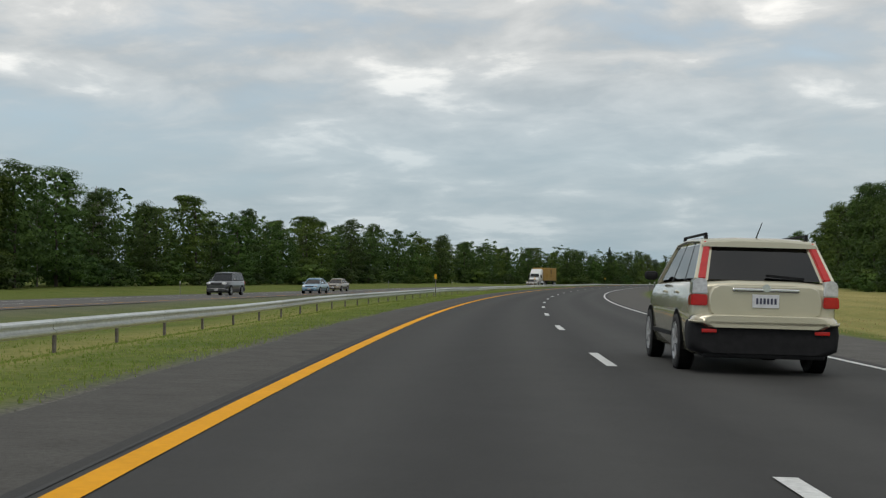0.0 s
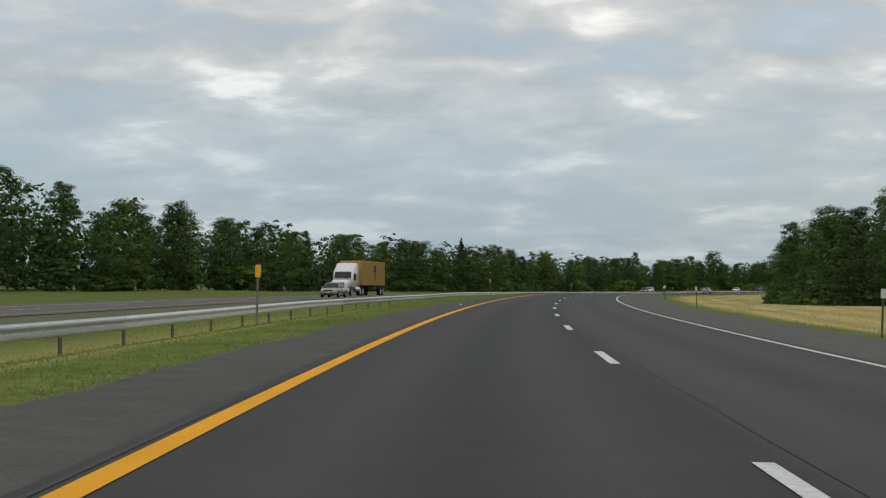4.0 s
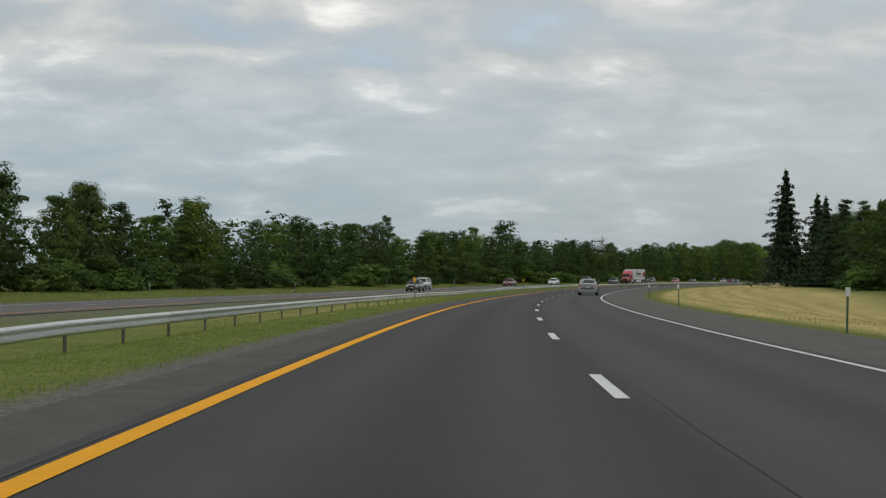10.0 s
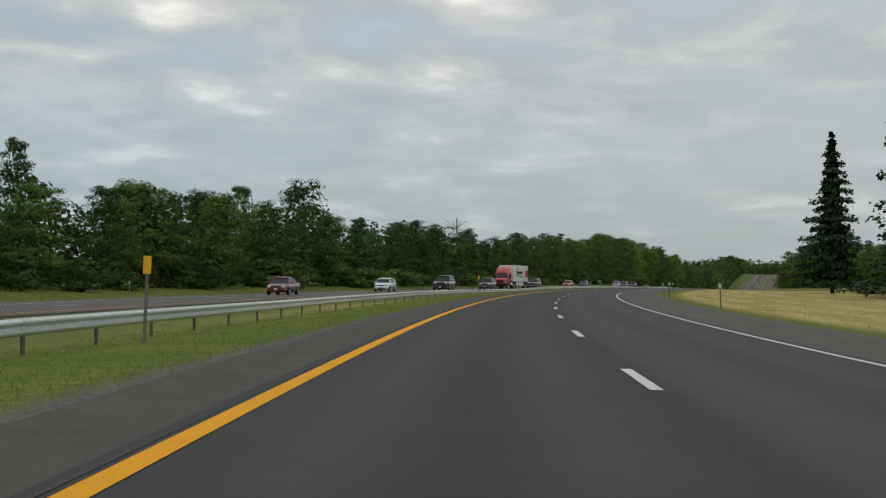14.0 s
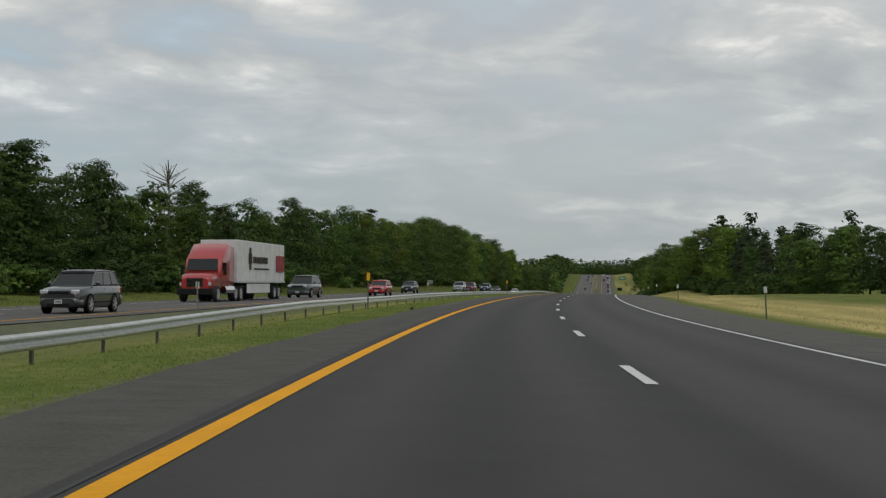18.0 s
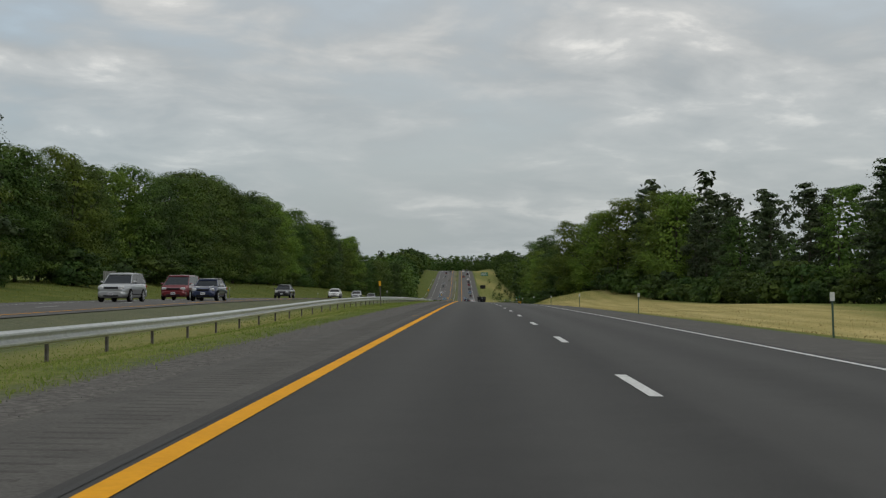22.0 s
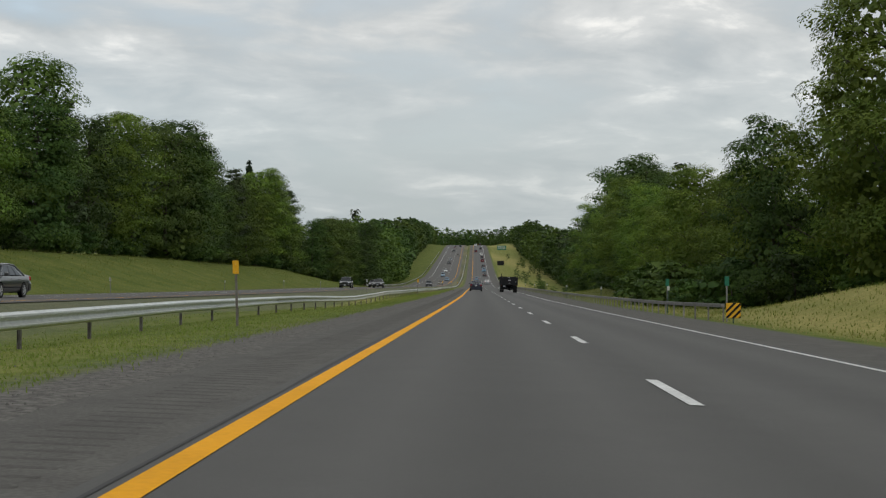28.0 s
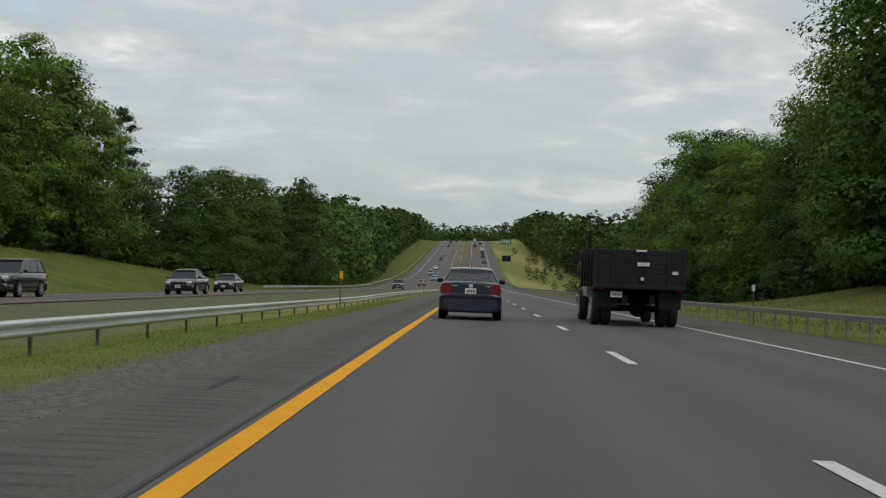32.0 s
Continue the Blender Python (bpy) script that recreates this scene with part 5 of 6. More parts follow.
# the silver-grey saloon with stickers on its rear window
steel_blue = paint("steel_grey", (0.27, 0.29, 0.285), 0.45, 0.3)
ns = car("sedan_car", "metallic grey four-door saloon car with stickers on its rear window", "car", "sedan", steel_blue, G_DARK, rear="own",
         over=dict(L=4.57, w=0.895, roof=1.51, deck=1.12, belt=1.07, hood=0.95, rb=-1.92, rt=-1.18, glass_edge=0.09, c_pillar=0.12, mirror=M_TRIM, ft=0.35, fb=1.25, rl=-1.32, fl=1.37))
yb = -2.285
part("boot_lid", loft([ring(yb - 0.04, 0.60, 0.70, 1.04, 0.0, 0.04), ring(yb + 0.10, 0.65, 0.68, 1.10, 0.0, 0.04)]), steel_blue, ns)
for sx in (-1, 1):
    tl = part("tail_light", lens([(0.60, 0.77), (0.872, 0.77), (0.885, 0.92), (0.865, 1.08), (0.70, 1.09), (0.655, 1.0)], yb - 0.03, yb + 0.26, sx, 0.014, 0.10), M_CLEARLENS, ns, "clear tail light with red lamps")
    for z, xa in ((0.83, 0.65), (0.935, 0.68)):
        part("lamp", lens([(xa, z), (0.80, z), (0.80, z + 0.09), (xa + 0.02, z + 0.09)], yb - 0.045, yb + 0.06, sx, 0.010, 0.06), M_RED, tl, "red lamp")
part("boot_spoiler", box(B(), -0.45, 0.45, yb - 0.075, yb - 0.03, 0.90, 0.935, 0.012), steel_blue, ns)
part("bumper_recess", box(B(), -0.60, 0.60, yb - 0.055, yb + 0.0, 0.62, 0.71, 0.02), M_TRIM, ns, "dark strip above the bumper")
plate(ns, 0, yb - 0.05, 0.80, w=0.31, h=0.155)
b = disc(0, yb - 0.035, 1.02, 0.045, 0.012)
box(b, -0.06, 0.06, yb - 0.05, yb - 0.035, 1.012, 1.028)
part("badge", b, M_CHROME, ns, "round chrome badge")
b = B()
for i in range(6):
    box(b, -0.58 + i * 0.035, -0.555 + i * 0.035, yb - 0.05, yb - 0.04, 0.98, 1.0)
part("lettering", b, M_CHROME, ns, "chrome lettering bars")
for z in (1.37, 1.25):
    f = (z - 1.08) / (1.46 - 1.08)
    yy = -1.92 + 0.74 * f - 0.012
    b = B()
    for dx, dz, rr_ in ((-0.05, 0, 0.022), (0.0, 0.004, 0.034), (0.05, 0, 0.022)):
        rod(b, (-0.50 + dx, yy - 0.004, z + dz), (-0.50 + dx, yy + 0.012, z + dz - 0.006), rr_, seg=10)
    part("sticker", b, M_PLATE, ns, "small pale sticker")
part("aerial", rod(B(), (0, -1.0, 1.50), (0.02, -1.12, 1.74), 0.009, 0.004, 6), M_TRIM, ns)
drive(ns, 447.6, 5.85)

# the champagne sport-utility car with tall tail lights
gold = paint("champagne", (0.60, 0.56, 0.42), 0.45, 0.27)
cr = car("suv_car", "champagne-coloured compact sport-utility car with tall red tail lights", "car", "suv", gold, G_DARK, rails=True, rear="own", lower=M_TRIM,
         over=dict(L=4.52, w=0.91, roof=1.66, belt=1.12, deck=1.12, rb=-2.18, rt=-1.80, ft=0.25, fb=1.15, glass_edge=0.085, mirror=M_TRIM))
yb = -2.26
part("tailgate", loft([ring(yb - 0.03, 0.66, 0.68, 1.06, 0.0, 0.05), ring(yb + 0.14, 0.78, 0.66, 1.10, 0.0, 0.05)]), gold, cr)
part("bumper_top", loft([ring(yb - 0.105 + 0.18 * (1 - math.cos(k * 0.31)), 0.91 * (0.83 + 0.168 * math.sin(k * 0.31) ** 0.7), 0.565, 0.705 + 0.02 * math.sin(k * 0.31), 0.0, 0.04) for k in range(6)]), gold, cr)
for sx in (-1, 1):
    e = [(-0.81, -2.18, 1.13), (0.81, -2.18, 1.13), (0.6734, -1.80, 1.61), (-0.6734, -1.80, 1.61)]
    q = quad_at(e, *((0.0, 0.065) if sx < 0 else (0.935, 1.0)), 0.0, 0.98)
    nv = (q[1] - q[0]).cross(q[3] - q[0]).normalized() * 0.035
    tb = pane([p_ + nv for p_ in q], 0.05)
    bmesh.ops.bevel(tb, geom=tb.edges[:], offset=0.012, segments=2, affect="EDGES")
    part("tall_tail_light", tb, M_RED, cr, "tall red tail light on the pillar")
    part("tail_light", lens([(0.69, 0.96), (0.87, 0.96), (0.86, 1.12), (0.80, 1.155), (0.70, 1.14)], yb - 0.035, yb + 0.24, sx, 0.012, 0.02), M_CLEARLENS, cr, "clear lamp")
    part("lower_tail_light", lens([(0.69, 0.82), (0.885, 0.82), (0.875, 0.955), (0.69, 0.955)], yb - 0.033, yb + 0.24, sx, 0.012, 0.02), M_RED, cr, "red lamp")
    part("reflector", box(B(), *sorted((sx * 0.58, sx * 0.76)), yb - 0.075, yb - 0.05, 0.50, 0.545, 0.006), M_RED, cr, "red reflector")
part("handle_bar", box(B(), -0.40, 0.40, yb - 0.065, yb - 0.025, 1.0, 1.045, 0.015), M_CHROME, cr, "chrome bar above the plate")
b = disc(0, yb - 0.06, 1.045, 0.05, 0.014)
part("badge", b, M_CHROME, cr, "chrome badge")
plate(cr, 0, yb - 0.035, 0.89, w=0.32, h=0.16)
part("wiper", bar((0.02, -2.175, 1.20), (0.48, -2.185, 1.165), 0.035, 0.03), M_TRIM, cr)
part("aerial", rod(B(), (0.0, -1.65, 1.66), (0.05, -1.78, 1.86), 0.01, 0.005, 6), M_TRIM, cr)
part("hitch_cover", box(B(), -0.09, 0.09, yb - 0.08, yb - 0.06, 0.635, 0.67, 0.008), M_TRIM, cr)
drive(cr, 10.8, 5.28)


# the black stake-bed lorry
def lorry():
    blk = mat("black_body", (0.009, 0.009, 0.011), (0.016, 0.016, 0.018), 4, 0.6, 0.15, 30, big=0.2, spec=0.25)
    t = thing("dump_truck", "black dump truck with a high panelled tailgate", "truck")
    part("chassis", box(box(B(), -0.45, -0.30, -3.2, 4.0, 0.62, 0.86), 0.30, 0.45, -3.2, 4.0, 0.62, 0.86), M_TRIM, t)
    part("bed_floor", box(B(), -1.18, 1.18, -3.3, 1.0, 1.05, 1.18, 0.02), blk, t)
    for sx in (-1, 1):
        part("bed_side", box(B(), *sorted((sx * 1.18, sx * 1.12)), -3.25, 1.0, 1.18, 2.04, 0.012), blk, t)
        for yy in (-3.2, -2.2, -1.2, -0.2, 0.8):
            part("stake", box(B(), *sorted((sx * 1.24, sx * 1.18)), yy - 0.05, yy + 0.05, 1.05, 2.10, 0.01), blk, t)
        part("corner_post", box(B(), *sorted((sx * 1.24, sx * 1.13)), -3.36, -3.26, 0.98, 2.16, 0.012), blk, t)
        part("mud_flap", box(B(), *sorted((sx * 0.55, sx * 1.15)), -3.18, -3.16, 0.50, 0.98), M_TRIM, t)
        part("tail_light", box(B(), *sorted((sx * 0.98, sx * 1.10)), -3.40, -3.35, 0.98, 1.07, 0.01), M_RED, t, "dark red tail light")
        part("mirror", box(B(), *sorted((sx * 1.22, sx * 1.42)), 1.75, 1.83, 1.75, 2.15, 0.02), M_TRIM, t)
        part("mirror_arm", bar((sx * 1.0, 1.9, 2.0), (sx * 1.25, 1.8, 1.98), 0.03, 0.03), M_TRIM, t)
    for k, (z0, z1) in enumerate(((1.14, 1.42), (1.43, 1.70), (1.71, 1.94), (1.95, 2.08))):
        part("tailgate_board", box(B(), -1.12, 1.12, -3.38, -3.31, z0, z1, 0.012), blk, t)
    for x in (-0.75, 0.0, 0.75):
        part("tailgate_strap", box(B(), x - 0.04, x + 0.04, -3.42, -3.38, 1.14, 2.05, 0.008), blk, t)
    part("tailgate_sill", box(B(), -1.24, 1.24, -3.44, -3.30, 1.02, 1.14, 0.015), blk, t)
    b = B()
    for i in range(5):
        box(b, -0.05 + i * 0.05, -0.012 + i * 0.05, -3.435, -3.42, 1.66, 1.73)
    part("lettering", box(b, -0.09, 0.24, -3.428, -3.42, 1.645, 1.745), M_PLATE, t, "small pale maker's plate")
    part("sign", box(B(), -0.12, 0.16, -3.43, -3.38, 2.03, 2.085, 0.004), M_PLATE, t, "small pale sign")
    part("tag", box(B(), 0.86, 1.02, -3.43, -3.38, 1.44, 1.52, 0.004), M_PLATE, t, "small pale tag")
    part("lamp", disc(0.05, -3.42, 1.30, 0.05, 0.03), M_CLEARLENS, t)
    plate(t, -0.62, -3.3, 0.86, w=0.31, h=0.155)
    part("plate_bracket", box(B(), -0.80, -0.44, -3.30, -3.26, 0.76, 1.04, 0.01), M_TRIM, t)
    part("rear_axle", rod(B(), (-0.95, -2.1, 0.48), (0.95, -2.1, 0.48), 0.09), M_TRIM, t)
    hub = B()
    bmesh.ops.create_uvsphere(hub, u_segments=14, v_segments=8, radius=0.24, matrix=pose(0.12, -2.1, 0.48))
    part("differential", hub, M_TRIM, t)
    for sx in (-1, 1):
        for off in (0.78, 1.06):
            wheel(t, sx * off, -2.1, 0.48, 0.25, sx, 6)
        wheel(t, sx * 1.0, 2.6, 0.48, 0.27, sx, 6)
        part("rear_guard", box(B(), *sorted((sx * 0.62, sx * 1.2)), -2.75, -1.45, 0.985, 1.02, 0.01), M_TRIM, t)
    part("cab", loft([ring(1.15, 1.02, 0.75, 1.95, 0.03, 0.05), ring(1.35, 1.06, 0.70, 2.08, 0.03, 0.05), ring(2.3, 1.06, 0.70, 2.06, 0.03, 0.05), ring(2.75, 1.02, 0.70, 1.62, 0.03, 0.05), ring(3.7, 0.92, 0.62, 1.50, 0.03, 0.05), ring(3.95, 0.85, 0.65, 1.2, 0.0, 0.05)]), mat("cab_white", (0.6, 0.6, 0.58), None, 3, 0.35, coat=0.5), t, "white cab")
    part("rear_glass", box(B(), -0.6, 0.6, 1.12, 1.16, 1.50, 1.88, 0.02), G_DARK, t)
    part("front_bumper", box(B(), -1.1, 1.1, 3.9, 4.05, 0.5, 0.78, 0.03), M_CHROME, t)
    part("exhaust_stack", rod(B(), (-0.98, 1.05, 1.2), (-0.98, 1.05, 2.62), 0.055, seg=12), M_TRIM, t, "black upright exhaust stack")
    part("bulkhead", box(B(), -1.18, 1.18, 0.98, 1.06, 1.1, 2.22, 0.015), blk, t)
    # added black block that fills the gap below the bed as shade
    part("underframe", box(B(), -0.78, 0.78, -2.3, 1.6, 0.62, 1.02, 0.03), M_SHADE, t)
    return t


drive(lorry(), 1114.8, 5.84)


# ---- oncoming traffic ----
def semi(cab_col, box_col, label, container, s, lane):
    t = thing("lorry", label, "truck")
    cm = paint("cab_%d" % int(cab_col[1] * 100), cab_col, 0.0, 0.35)
    bmx = mat("trailer_%d" % int(box_col[2] * 100), box_col, tuple(v * 0.85 for v in box_col), 1.5, 0.6, 0.1, 20, big=0.1)
    part("hood", loft([ring(1.3, 1.15, 0.75, 1.85, 0.04), ring(2.6, 0.98, 0.72, 1.72, 0.05), ring(3.05, 0.85, 0.75, 1.45, 0.03)]), cm, t)
    part("sleeper", loft([ring(-1.6, 1.18, 0.9, 3.55, 0.04), ring(-0.3, 1.2, 0.9, 3.7, 0.05), ring(0.35, 1.18, 0.9, 3.25, 0.05), ring(1.2, 1.16, 0.9, 2.75, 0.03), ring(1.5, 1.12, 0.9, 1.95, 0.03)]), cm, t)
    part("windscreen", pane([(1.0, 1.60, 2.0), (-1.0, 1.60, 2.0), (-0.94, 1.30, 2.72), (0.94, 1.30, 2.72)], 0.05), G_DARK, t, "dark windscreen")
    for sx in (-1, 1):
        part("side_window", box(B(), *sorted((sx * 1.19, sx * 1.215)), 0.25, 1.05, 1.95, 2.5, 0.02), G_DARK, t)
        part("mirror", box(B(), *sorted((sx * 1.3, sx * 1.5)), 1.2, 1.28, 1.7, 2.3, 0.03), M_TRIM, t)
        part("headlight", box(B(), *sorted((sx * 0.68, sx * 1.0)), 2.75, 3.02, 1.0, 1.22, 0.05), M_CLEARLENS, t)
        part("fuel_tank", rod(B(), (sx * 1.0, -1.4, 0.75), (sx * 1.0, 0.6, 0.75), 0.3, seg=16), M_CHROME, t)
        for yy, xx in ((2.0, 1.05), (-1.9, 1.0), (-3.1, 1.0), (-12.2, 1.0), (-13.4, 1.0)):
            wheel(t, sx * xx, yy, 0.5, 0.42 if yy < 1 else 0.28, sx, 6)
        if not container:
            part("side_skirt", box(B(), *sorted((sx * 1.26, sx * 1.24)), -10.6, -4.4, 0.5, 1.15, 0.005), bmx, t)
    part("bumper", box(B(), -1.15, 1.15, 2.9, 3.15, 0.45, 0.85, 0.06), M_TRIM if cab_col[1] < 0.2 else cm, t)
    gr = part("grille", box(B(), -0.55, 0.55, 2.98, 3.06, 0.9, 1.5, 0.05), M_TRIM, t, "dark grille with chrome slats")
    for i in range(6):
        part("slat", box(B(), -0.5, 0.5, 3.055, 3.075, 0.95 + i * 0.09, 0.975 + i * 0.09), M_CHROME, gr)
    part("trailer_chassis", box(B(), -0.5, 0.5, -14.6, -1.8, 1.0, 1.25), M_TRIM, t)
    y_a, y_b = (-14.9, -2.1) if not container else (-14.2, -2.0)
    part("trailer_box", box(B(), -1.27, 1.27, y_a, y_b, 1.22, 4.05, 0.03), bmx, t)
    ribs = int((y_b - y_a) / (0.35 if container else 1.2))
    for sx in (-1, 1):
        for i in range(ribs):
            yy = y_a + 0.2 + i * (y_b - y_a - 0.4) / (ribs - 1)
            part("rib", box(B(), *sorted((sx * 1.26, sx * 1.295)), yy - (0.09 if container else 0.02), yy + (0.09 if container else 0.02), 1.36, 3.92, 0.006), bmx, t)
        part("lower_rail", box(B(), *sorted((sx * 1.26, sx * 1.31)), y_a, y_b, 1.2, 1.34, 0.008), M_STEEL if not container else bmx, t)
    part("rear_guard", box(B(), -1.1, 1.1, y_a - 0.02, y_a + 0.1, 0.5, 0.62, 0.01), M_TRIM, t)
    oncoming(t, s, lane)
    return t


def mark(parent, name, rects, x, material, label):
    b = B()
    for y0_, y1_, z0_, z1_ in rects:
        box(b, *sorted((x, x - 0.03)), y0_, y1_, z0_, z1_)
    part(name, b, material, parent, label)


tan_truck = semi((0.72, 0.72, 0.70), (0.42, 0.25, 0.05), "white lorry pulling an ochre-yellow freight container", True, 266.0, 1)
M_DARKMARK = mat("dark_mark", (0.04, 0.028, 0.02), None, 8, 0.7)
# the maker's mark as plain strokes
mark(tan_truck, "emblem", [(-9.1, -8.95, 2.7, 3.5), (-8.75, -8.6, 2.7, 3.5), (-8.4, -8.25, 2.7, 3.5), (-9.1, -8.25, 3.4, 3.55), (-8.95, -8.4, 1.95, 2.1), (-8.95, -8.4, 2.3, 2.42), (-8.95, -8.82, 1.95, 2.55)], -1.30, M_DARKMARK, "dark painted emblem")
red_truck = semi((0.42, 0.03, 0.03), (0.72, 0.72, 0.71), "red lorry pulling a white box trailer with a dark emblem", False, 672.0, 1)
mark(red_truck, "emblem", [(-5.3, -4.9, 2.1, 3.6), (-5.5, -4.7, 2.5, 3.2)] + [(-6.2 - i * 0.5, -5.85 - i * 0.5, 2.55, 3.0) for i in range(8)] + [(-6.2 - i * 0.3, -6.05 - i * 0.3, 2.1, 2.22) for i in range(14)], -1.30, M_DARKMARK, "dark painted emblem with bars of writing")
mark(red_truck, "red_panel", [(-14.6, -12.2, 2.0, 3.2)], -1.30, mat("trailer_red", (0.4, 0.03, 0.03), (0.15, 0.02, 0.02), 2.0, 0.6), "dark red picture panel")

C_BLACK = paint("black", (0.012, 0.012, 0.014), 0.2)
C_GREY = paint("dark_grey", (0.06, 0.062, 0.066), 0.5)
C_SILVER = paint("silver", (0.42, 0.43, 0.44), 0.6)
C_WHITE = paint("white", (0.75, 0.75, 0.74), 0.0)
C_RED = paint("red", (0.42, 0.02, 0.018), 0.1)
C_MAROON = paint("maroon", (0.16, 0.014, 0.02), 0.3)
C_BLUE = paint("pale_blue", (0.22, 0.36, 0.48), 0.4)
C_TAN = paint("tan", (0.26, 0.22, 0.16), 0.5)
C_GREEN = paint("grey_green", (0.07, 0.085, 0.08), 0.5)
E_ = "oncoming vehicles"
for nm, lab, cat, sty, col, s, lane, kw in [
    ("suv_car", "dark grey boxy off-road car coming down the far lanes", "car", "bigsuv", C_GREY, 95, 1, dict(rails=True)),
    ("sedan_car", "pale blue saloon car in the oncoming lanes", "car", "sedan", C_BLUE, 111, 0, {}),
    ("sedan_car", "tan saloon car in the oncoming lanes", "car", "sedan", C_TAN, 134, 1, {}),
    ("wagon_car", "brown-grey estate car with roof rails beside a lorry", "car", "sedan", C_TAN, 247, 0, dict(rails=True)),
    ("suv_car", "white sport-utility car in the oncoming lanes", "car", "suv", C_WHITE, 500, 1, dict(rails=True)),
    ("sedan_car", "dark saloon car in the oncoming lanes", "car", "sedan", C_GREY, 481, 0, {}),
    ("sedan_car", "dark red-brown saloon car in the oncoming lanes", "car", "sedan", C_MAROON, 560, 1, {}),
    ("hatchback_car", "white hatchback car in the oncoming lanes", "car", "hatch", C_WHITE, 597, 1, {}),
    ("suv_car", "dark sport-utility car with silver trim in the oncoming lanes", "car", "bigsuv", C_BLACK, 612.5, 0, dict(rails=True)),
    ("suv_car", "dark grey sport-utility car with roof rails in the oncoming lanes", "car", "suv", C_GREY, 642, 0, dict(rails=True)),
    ("suv_car", "grey-green large sport-utility car behind a lorry", "car", "bigsuv", C_GREEN, 698, 1, dict(rails=True)),
    ("hatchback_car", "bright red hatchback car in the oncoming lanes", "car", "hatch", C_RED, 713.5, 0, {}),
    ("hatchback_car", "black hatchback car in the oncoming lanes", "car", "hatch", C_BLACK, 752, 1, {}),
    ("suv_car", "silver-grey crossover car in the oncoming lanes", "car", "suv", C_SILVER, 802, 1, {}),
    ("minivan", "maroon minivan in the outer oncoming lane", "van", "van", C_MAROON, 817, 1, {}),
    ("sedan_car", "black saloon car near the grassy bank", "car", "sedan", C_BLACK, 866, 1, {}),
    ("sedan_car", "white saloon car in the oncoming lanes", "car", "sedan", C_WHITE, 918, 1, {}),
    ("hatchback_car", "silver hatchback car in the oncoming lanes", "car", "hatch", C_SILVER, 955, 1, {}),
    ("sedan_car", "dark saloon car in the oncoming lanes", "car", "sedan", C_GREY, 989, 1, {}),
    ("sedan_car", "black saloon car beside the grassy bank", "car", "sedan", C_BLACK, 1178, 1, {}),
    ("suv_car", "black sport-utility car beside the grassy bank", "car", "suv", C_BLACK, 1132, 1, {}),
    ("sedan_car", "black sports saloon with a hood scoop", "car", "sedan", C_BLACK, 1150, 0, {}),
]:
    oncoming(car(nm, lab, cat, sty, col, group=E_, **kw), s, lane)

# a small dark blue car with white stripes and a white roof
mn = car("hatchback_car", "small dark blue hatchback with white bonnet stripes and white roof", "car", "mini", paint("mini_blue", (0.02, 0.03, 0.08)), rails=True, group=E_)
for sx in (-1, 1):
    part("stripe", pane([(sx * 0.42 - 0.1, 0.95, 0.945), (sx * 0.42 + 0.1, 0.95, 0.945), (sx * 0.40 + 0.1, 1.62, 0.86), (sx * 0.40 - 0.1, 1.62, 0.86)]), M_PLATE, mn, "white bonnet stripe")
    part("mirror_cap", box(B(), *sorted((sx * 0.86, sx * 1.02)), 0.52, 0.68, 0.94, 1.09, 0.035), M_PLATE, mn, "white mirror cap")
part("roof_panel", box(B(), -0.6, 0.6, -1.35, 0.25, 1.40, 1.425, 0.012), M_PLATE, mn, "white roof panel")
oncoming(mn, 809, 0)

# traffic on the far slope
far_rng = random.Random(3)
cols = [C_BLACK, C_SILVER, C_WHITE, C_GREY, C_MAROON, C_BLUE, C_TAN]
lab_of = {"paint_black": "black", "paint_silver": "silver", "paint_white": "white", "paint_dark_grey": "dark grey", "paint_maroon": "maroon", "paint_pale_blue": "pale blue", "paint_tan": "tan"}
PROTO = {}
for k in range(24):
    col = cols[far_rng.randrange(7)]
    sty = ["sedan", "suv", "hatch", "bigsuv"][far_rng.randrange(4)]
    same = k < 13
    s = (1390 + k * 52 if same else 1290 + (k - 13) * 66) + far_rng.uniform(-14, 14)
    key = (col.name, sty, same)
    nm = {"sedan": "sedan_car", "suv": "suv_car", "hatch": "hatchback_car", "bigsuv": "suv_car"}[sty]
    if key not in PROTO:
        t = PROTO[key] = car(nm, lab_of[col.name] + " car on the far slope of the road", "car", sty, col, group="cars on the far slope")
    else:
        t = copy_thing(PROTO[key], Matrix())
    if same:
        drive(t, s, 5.45 if far_rng.random() < 0.72 else 1.8)
    else:
        oncoming(t, s, far_rng.randrange(2))
# ---- roadside markers and signs ----
M_YBOARD = mat("yellow_reflector", (0.80, 0.42, 0.01), (0.7, 0.36, 0.01), 20, 0.4)
M_WBOARD = mat("white_reflector", (0.62, 0.63, 0.60), (0.5, 0.51, 0.48), 20, 0.5)
M_GREENPOST = mat("green_post", (0.05, 0.10, 0.07), (0.04, 0.075, 0.05), 10, 0.7)
M_GREENSIGN = mat("green_sign", (0.01, 0.16, 0.09), (0.01, 0.13, 0.075), 10, 0.5)
M_GREYPOST = mat("grey_post", (0.28, 0.28, 0.27), (0.2, 0.2, 0.19), 10, 0.7, metal=0.3)


